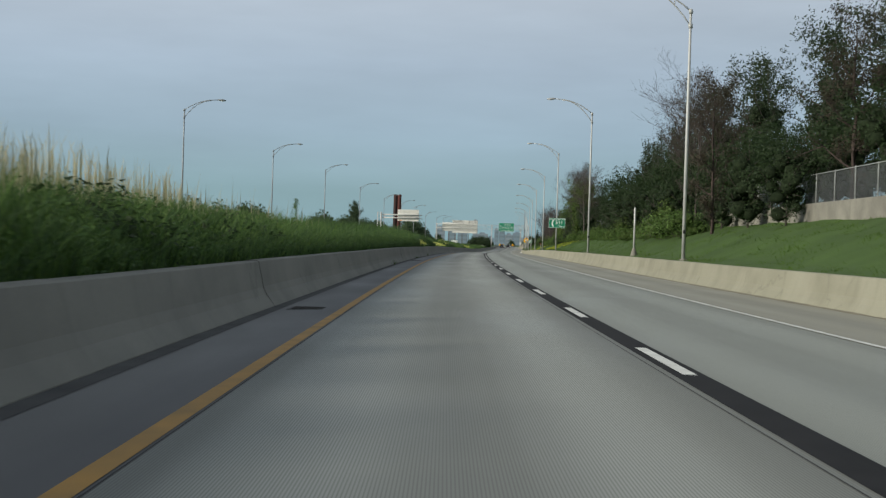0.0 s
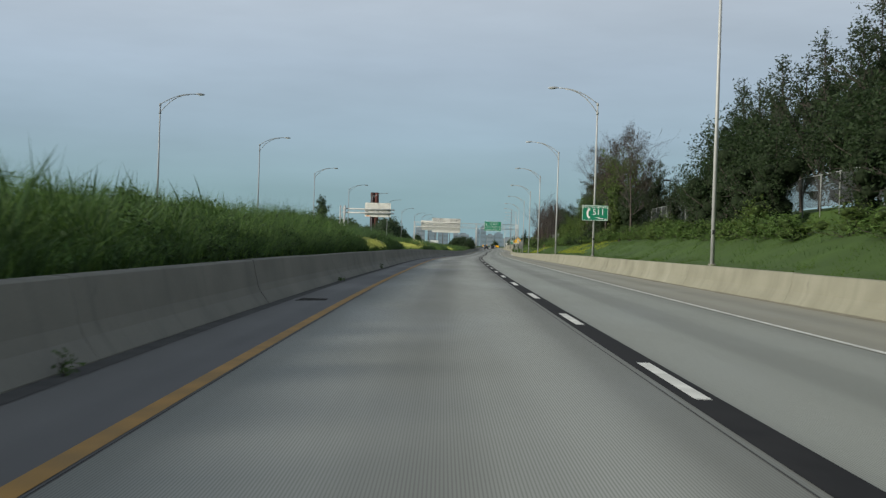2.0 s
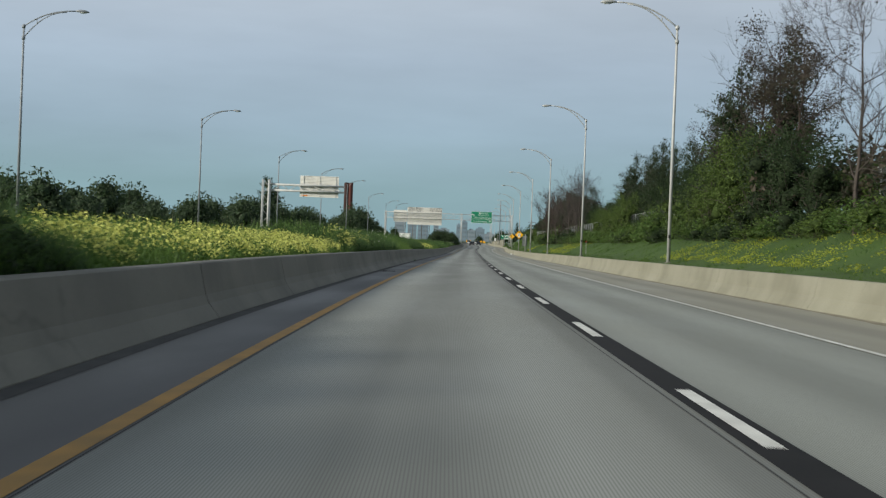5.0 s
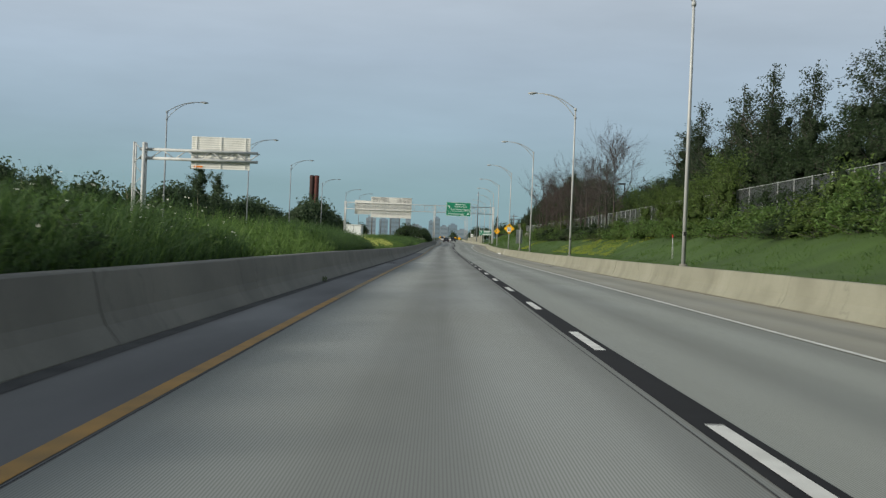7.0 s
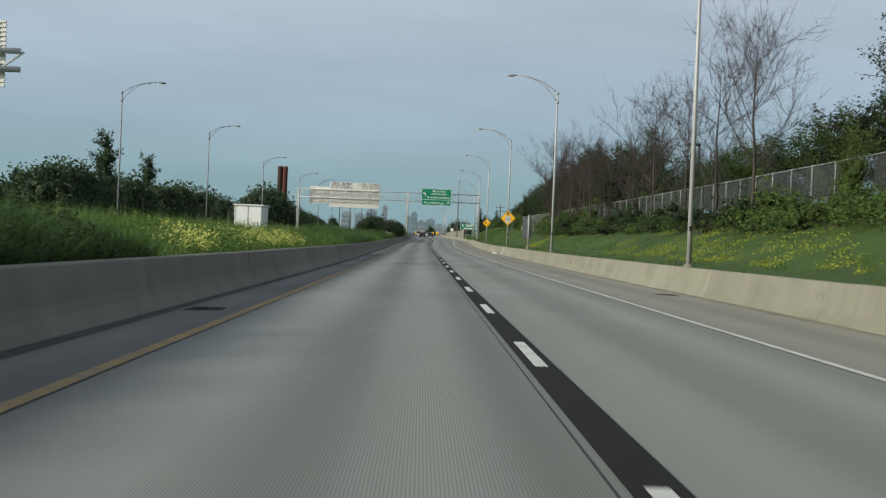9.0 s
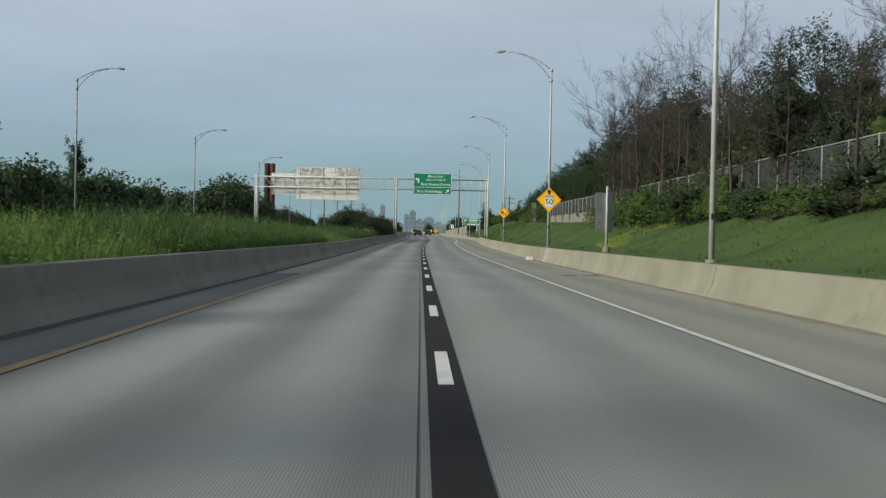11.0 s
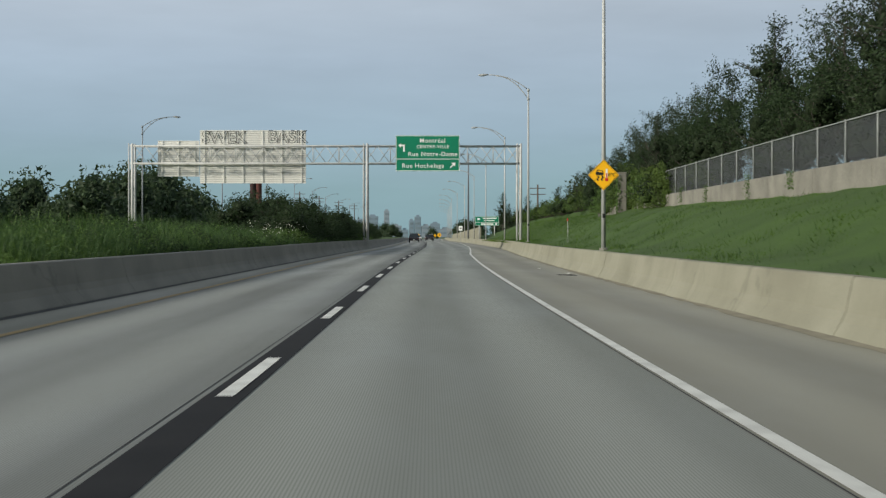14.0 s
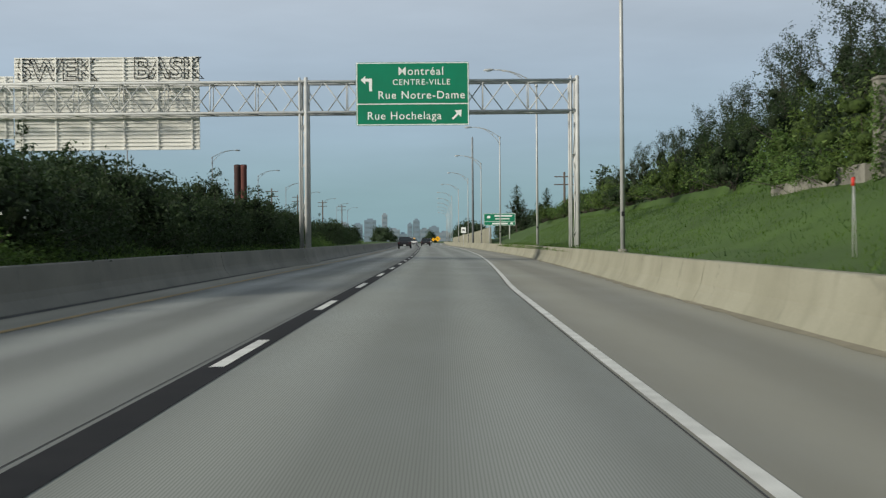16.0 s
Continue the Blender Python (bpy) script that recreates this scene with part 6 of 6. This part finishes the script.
plant([bushes[1], lows[1]], [(55, -7.3, 1.45), (60, -7.9, 1.5), (67, -7.1, 1.3), (79, -7.4, 1.2)])

# ---- tall grass behind the median barrier ----
VEG = np.array([(20, 1.5), (50, 1.35), (75, 1.2), (100, 1.25), (120, 1.35), (140, 1.5), (149, 1.75), (154, 1.6), (156, 0.85), (176, 0.75), (180, 1.4), (188, 1.35), (192, 0.7), (226, 0.65), (231, 1.2), (262, 1.25), (290, 1.25), (304, 1.3), (312, 0.95), (322, 0.8), (345, 0.85), (352, 1.0), (376, 1.05), (386, 1.3), (424, 1.3), (429, 0.85), (455, 0.85), (462, 1.15), (470, 1.15), (492, 1.0), (500, 0.75), (545, 0.6), (552, 1.0), (562, 1.0), (575, 0.9), (680, 1.0)])


def veg(s):
    return np.interp(s, VEG[:, 0], VEG[:, 1])


def blades(name, n, s_lo, s_hi, o_lo, o_hi, height, width, mat_, label, seed, power=1.0, jitter=(0.45, 1.1), lean=0.35, simple=False, head=0.58):
    """Bent blades of grass, three triangles each, joined."""
    r = np.random.default_rng(seed)
    s = r.uniform(s_lo, s_hi, n)
    o = o_lo + (o_hi - o_lo) * r.uniform(0, 1, n) ** power
    clump = 0.72 + 0.56 * (0.5 + 0.5 * np.sin(s * 1.7 + 2 * np.sin(o * 2.3)) * np.sin(s * 0.53 + o))
    h = height(s, o) * clump * r.uniform(*jitter, n)
    base = road(s, o, bank(s, o) - 0.03)
    az = r.uniform(0, 2 * np.pi, n)
    d = np.stack([np.cos(az), np.sin(az), np.zeros(n)], -1)
    side = np.stack([-np.sin(az + 0.6), np.cos(az + 0.6), np.zeros(n)], -1)
    w = width * r.uniform(0.6, 1.4, n)[:, None]
    up = np.array([0, 0, 1.0])
    bend = lean * r.uniform(0.2, 1.2, n)[:, None]
    h = h[:, None]
    mid = base + up * h * head + d * h * bend * 0.28
    tip = base + up * h * (1 - 0.25 * bend) + d * h * bend
    if simple:
        v = np.stack([base - side * w * 0.5, base + side * w * 0.5, tip], 1).reshape(-1, 3)
        return tagged(new(name, fast_mesh(name, v, np.arange(3 * n).reshape(n, 3), mat_)), label, "grass", kind="stuff")
    v = np.stack([base - side * w * 0.5, base + side * w * 0.5, mid - side * w * 0.42, mid + side * w * 0.42, tip], 1).reshape(-1, 3)
    k = (np.arange(n) * 5)[:, None]
    f = np.concatenate([k + np.array([[0, 1, 3]]), k + np.array([[0, 3, 2]]), k + np.array([[2, 3, 4]])], 0)
    return tagged(new(name, fast_mesh(name, v, f, mat_)), label, "grass", kind="stuff")


blades("tall_grass", 72000, 36, 240, -5.80, -9.6, lambda s, o: veg(s) * np.interp(-o, [5.8, 6.6, 8.5], [0.55, 0.92, 1.1]), 0.016, M_BLADE, "dense tall green grass growing over the median barrier", 3, 1.5, (0.55, 1.0), 0.6)
blades("tall_grass", 40000, 240, 580, -5.80, -9.6, lambda s, o: veg(s) * np.interp(-o, [5.8, 6.6, 8.5], [0.55, 0.92, 1.1]), 0.024, M_BLADE, "dense tall green grass growing over the median barrier", 23, 1.5, (0.5, 1.0), 0.55, simple=True)
for lo, hi, n, seed in ((42, 157, 42000, 61), (284, 313, 13000, 65), (174, 192, 18000, 62), (226, 262, 13000, 63), (452, 500, 13000, 64), (376, 427, 12000, 67)):
    blades("tall_grass", n, lo, hi, -5.80, -9.2, lambda s, o: veg(s) * np.interp(-o, [5.8, 6.6, 8.5], [0.6, 0.97, 1.14]), 0.018, M_BLADE2, "dark green tall grass leaning over the median barrier", seed, 1.4, (0.6, 0.98), 0.75)
blades("meadow_grass", 48000, 150, 720, -9.6, -34, lambda s, o: 0.75 * veg(s) + 0.15, 0.06, M_BLADE, "tall meadow grass across the median", 4, 1.3, simple=True)
blades("tall_grass", 11000, 158, 194, -7.3, -9.6, lambda s, o: 1.55 + 0 * s, 0.018, M_BLADE2, "dark green tall grass behind the yellow flowers", 68, 1.0, (0.6, 0.98), 0.7)
blades("tall_grass", 7000, 322, 359, -8.6, -11.5, lambda s, o: 1.05 + 0 * s, 0.03, M_BLADE, "tall green grass round the white cabinet", 69, 1.0, (0.6, 1.0), 0.5, simple=True)
blades("green_reeds", 800, 92, 124, -6.4, -8.8, lambda s, o: 1.05 * veg(s) + 0.15, 0.040, M_BLADE2, "broad-leaved green reeds standing over the grass", 66, 1.0, (0.75, 1.0), 0.5)
blades("dry_reeds", 6000, 36, 73, -8.2, -12.5, lambda s, o: np.interp(s, [36, 60, 73], [2.0, 1.92, 1.6]) * np.where(np.sin(s * 2.3 + 1.5 * np.sin(o * 2.0)) > -0.4, 1.0, 0.75), 0.019, M_REED, "dry straw-coloured reed stalks above the grass", 5, 1.0, (0.82, 1.0), 0.10, head=0.84)
blades("dry_reeds", 420, 66, 92, -7.4, -11.5, lambda s, o: 1.45 + 0 * s, 0.020, M_REED, "scattered dry reed stalks above the grass", 7, 1.0, (0.8, 1.15), 0.10)
blades("dry_reeds", 350, 225, 480, -8, -13, lambda s, o: 1.4 + 0 * s, 0.010, M_REED, "scattered dry stalks in the meadow", 6, 1.0, (0.7, 1.1), 0.15)
blades("lawn_grass", 26000, 130, 560, 7.4, 13.4, lambda s, o: np.where(np.sin(s * 0.9 + 1.7 * np.sin(o * 1.4)) * np.sin(s * 0.27 + o * 1.9) > 0.25, 0.26, 0.07), 0.022, M_BLADE2, "darker rough tufts in the bank grass", 88, 1.0, (0.4, 1.2), 0.9, simple=True)
blades("lawn_grass", 160000, 50, 600, 7.25, 14.0, lambda s, o: 0.075 + 0.07 * np.maximum(0, np.sin(s * 0.83 + 2.1 * np.sin(o * 1.7 + s * 0.21)) * np.sin(s * 0.31 + o * 1.3)), 0.020, M_LAWN, "short rough grass on the bank", 8, 1.2, (0.4, 1.3), 0.9, simple=True)


def leaf_cloud(name, n, ranges, o_lo, o_hi, z_of, size, mat_, label, seed, category="weeds", flat=0.5, cluster=0.0):
    """Loose small leaves or petals spread through the growth."""
    r = np.random.default_rng(seed)
    ln = np.array([b - a for a, b in ranges], float)
    pick = r.choice(len(ranges), n, p=ln / ln.sum())
    s = np.array([a for a, b in ranges])[pick] + r.uniform(0, 1, n) * ln[pick]
    o = o_lo + (o_hi - o_lo) * r.uniform(0, 1, n) ** 1.4
    if cluster:
        m = int(cluster * ln.sum())
        at_ = r.integers(0, n, m)
        near = np.zeros(n)
        for a, b, w in zip(s[at_], o[at_], r.uniform(0.25, 0.9, m)):
            near = np.maximum(near, 1 - ((s - a) / (1.5 * w)) ** 2 - ((o - b) / w) ** 2)
        keep = near + r.normal(0, 0.15, n) > 0.35
        s, o = s[keep], o[keep]
        n = len(s)
    z = bank(s, o) + z_of(r, s, o, n)
    v, f = leaf_quads(r, road(s, o, z), 0.03, size, flat)
    return tagged(new(name, fast_mesh(name, v, f, mat_)), label, category, kind="stuff")


def body_z(r, s, o, n):
    clump = 0.75 + 0.45 * np.sin(s * 1.1 + 1.3 * np.sin(o * 1.9)) * np.sin(s * 0.37 + o)
    return veg(s) * np.interp(-o, [5.8, 6.6, 8.5], [0.5, 0.85, 1.05]) * np.minimum(clump, 1.05) * r.uniform(0.02, 0.84, n) ** 0.8


leaf_cloud("weeds", 130000, [(36, 580)], -5.78, -9.2, body_z, 0.036, M_WEED, "leafy green weeds thick behind the barrier", 12)
leaf_cloud("weeds", 80000, [(112, 192), (226, 250), (300, 312), (460, 500)], -5.78, -9.0, lambda r, s, o, n: body_z(r, s, o, n), 0.038, M_SHRUB, "dark green thicket behind the barrier", 13)
leaf_cloud("weeds", 88000, [(42, 157)], -5.78, -9.2, lambda r, s, o, n: body_z(r, s, o, n), 0.034, M_WEED2, "thick green leafy weeds behind the barrier", 19)
leaf_cloud("weeds", 22000, [(174, 191)], -5.78, -8.6, lambda r, s, o, n: body_z(r, s, o, n) * 1.0, 0.030, M_SHRUB, "dark green thicket behind the barrier", 20)


def top_z(r, s, o, n):
    clump = 0.88 + 0.12 * np.sin(s * 2.1 + o)
    return veg(s) * np.interp(-o, [5.8, 6.6, 8.5], [0.65, 0.95, 1.1]) * clump * r.uniform(0.45, 1.0, n)


leaf_cloud("yellow_flowers", 9000, [(157, 174)], -5.9, -7.1, top_z, 0.024, M_YFLOWER, "pale yellow flower heads crowding above the barrier", 14, "flowers", 0.8, 2.0)
leaf_cloud("yellow_flowers", 17000, [(193, 227)], -5.9, -8.2, top_z, 0.022, M_YFLOWER, "pale yellow flower heads crowding above the barrier", 24, "flowers", 0.8, 2.2)
leaf_cloud("yellow_flowers", 9000, [(228, 240), (315, 345)], -5.9, -7.6, top_z, 0.023, M_YFLOWER, "scattered pale yellow flowers in the grass", 15, "flowers", 0.8, 0.7)
leaf_cloud("white_flowers", 380, [(152, 176), (232, 262), (484, 503)], -5.9, -7.4, lambda r, s, o, n: veg(s) * r.uniform(0.35, 0.95, n), 0.016, M_WFLOWER, "small white flowers among the weeds", 16, "flowers", 0.9)
leaf_cloud("yellow_weeds", 30000, [(205, 248), (318, 364), (405, 414)], 8.6, 12.4, lambda r, s, o, n: r.uniform(0.05, 0.17, n), 0.025, M_YWEED, "yellow flowering weeds in the rough grass", 17, "flowers", 0.8, 1.7)

# weeds rooted along the barrier foot
for s, off, h in ((104.5, -5.02, 0.22), (154.0, -5.02, 0.26), (133.0, -5.02, 0.10), (271.0, -5.02, 0.12)):
    r = np.random.default_rng(int(s))
    n = 40
    v, f = leaf_quads(r, r.normal(0, 1, (n, 3)) * np.array([0.05, 0.09, 0.0]) + np.array([0, 0, 1.0]) * r.uniform(0.02, h, (n, 1)), 0.01, 0.035, 0.35)
    wt = thing("weed_tuft", at(s, off, float(lane_z(off))), "small weed tuft growing at the barrier foot", "weed")
    part("stem", tubes("stem", [(np.array([0, 0, -0.03]), np.array([r.normal(0, 0.04), r.normal(0, 0.07), h * r.uniform(0.6, 1)]), 0.004, 0.002) for k in range(7)], M_BARK, 3), None, wt)
    part("foliage", fast_mesh("foliage", v, f, M_WEED), None, wt)

# one tall seeding weed above the grass
tw = thing("tall_weed", at(84.2, -7.5, 0.6), "single tall seeding weed stalk above the grass", "weed")
r = np.random.default_rng(77)
part("stem", tubes("stem", [(np.array([0, 0, -0.1]), np.array([0.02, 0, 1.0]), 0.012, 0.009), (np.array([0.02, 0, 1.0]), np.array([0.0, 0.02, 1.85]), 0.009, 0.003)], M_LAWN, 5), None, tw)
q = r.uniform(0, 1, (420, 1))
v, f = leaf_quads(r, np.array([[0, 0, 0.5]]) + q * np.array([[0, 0, 1.32]]) + r.normal(0, 1, (420, 3)) * np.array([1, 1, 0.3]) * (0.13 - 0.10 * q), 0.01, 0.03, 0.4)
part("foliage", fast_mesh("foliage", v, f, M_LAWN), None, tw)

# ivy on the pillar
r = np.random.default_rng(78)
n = 700
c = np.stack([-0.3 + r.normal(0, 0.03, n), r.uniform(-0.36, 0.2, n), 2.6 * r.uniform(0, 1, n) ** 1.1 - 0.1], -1)
c[: n // 4, 0], c[: n // 4, 1] = r.uniform(-0.32, -0.02, n // 4), -0.31
v, f = leaf_quads(r, c, 0.03, 0.05, 0.5)
iv = thing("ivy", at(512.2, 13.2, 2.4), "green ivy climbing one side of the concrete pillar", "ivy")
part("foliage", fast_mesh("foliage", v, f, M_WEED), None, iv)
# weeds growing on the retaining wall
for s, h in ((472.5, 0.45), (479.0, 0.7), (487.5, 0.55), (494.0, 0.7)):
    n = 260
    c = np.stack([r.normal(0, 0.07, n), r.normal(0, 0.16, n), h * r.uniform(-0.7, 0.7, n)], -1)
    v, f = leaf_quads(r, c, 0.03, 0.035, 0.45)
    wt = thing("weed_tuft", at(s, 13.86, 3.0), "scrubby weed growing on the face of the retaining wall", "weed")
    part("foliage", fast_mesh("foliage", v, f, M_WEED), None, wt)
# ivy over the last panels of the fence and its wall
n = 9000
s = 511.8 - 13.6 * r.uniform(0, 1, n) ** 0.9
edge = 0.25 * np.sin(s * 1.9) + 0.15 * np.sin(s * 4.3 + 1)
z = 2.55 + (2.3 + edge) * r.uniform(0, 1, n) ** 0.85
keep = (z > 3.05 + 0.35 * np.sin(s * 2.7)) | (np.sin(s * 3.1) > 0.2)
s, z = s[keep], z[keep]
v, f = leaf_quads(r, road(s, 13.78 + 0.10 * np.sin(s * 2.2 + z * 3) + r.normal(0, 0.07, len(s)), z), 0.03, 0.062, 0.55)
iv2 = thing("ivy", pose(0, 0, 0), "thick green ivy hanging over the fence and wall", "ivy")
part("foliage", fast_mesh("foliage", v, f, M_LEAF2), None, iv2)
leaf_cloud("white_flowers", 110, [(487, 508)], -5.9, -7.4, lambda r, s, o, n: 0.35 + r.uniform(0.3, 0.85, n), 0.026, M_WFLOWER, "white flowers on the low bushes", 26, "flowers", 0.9)
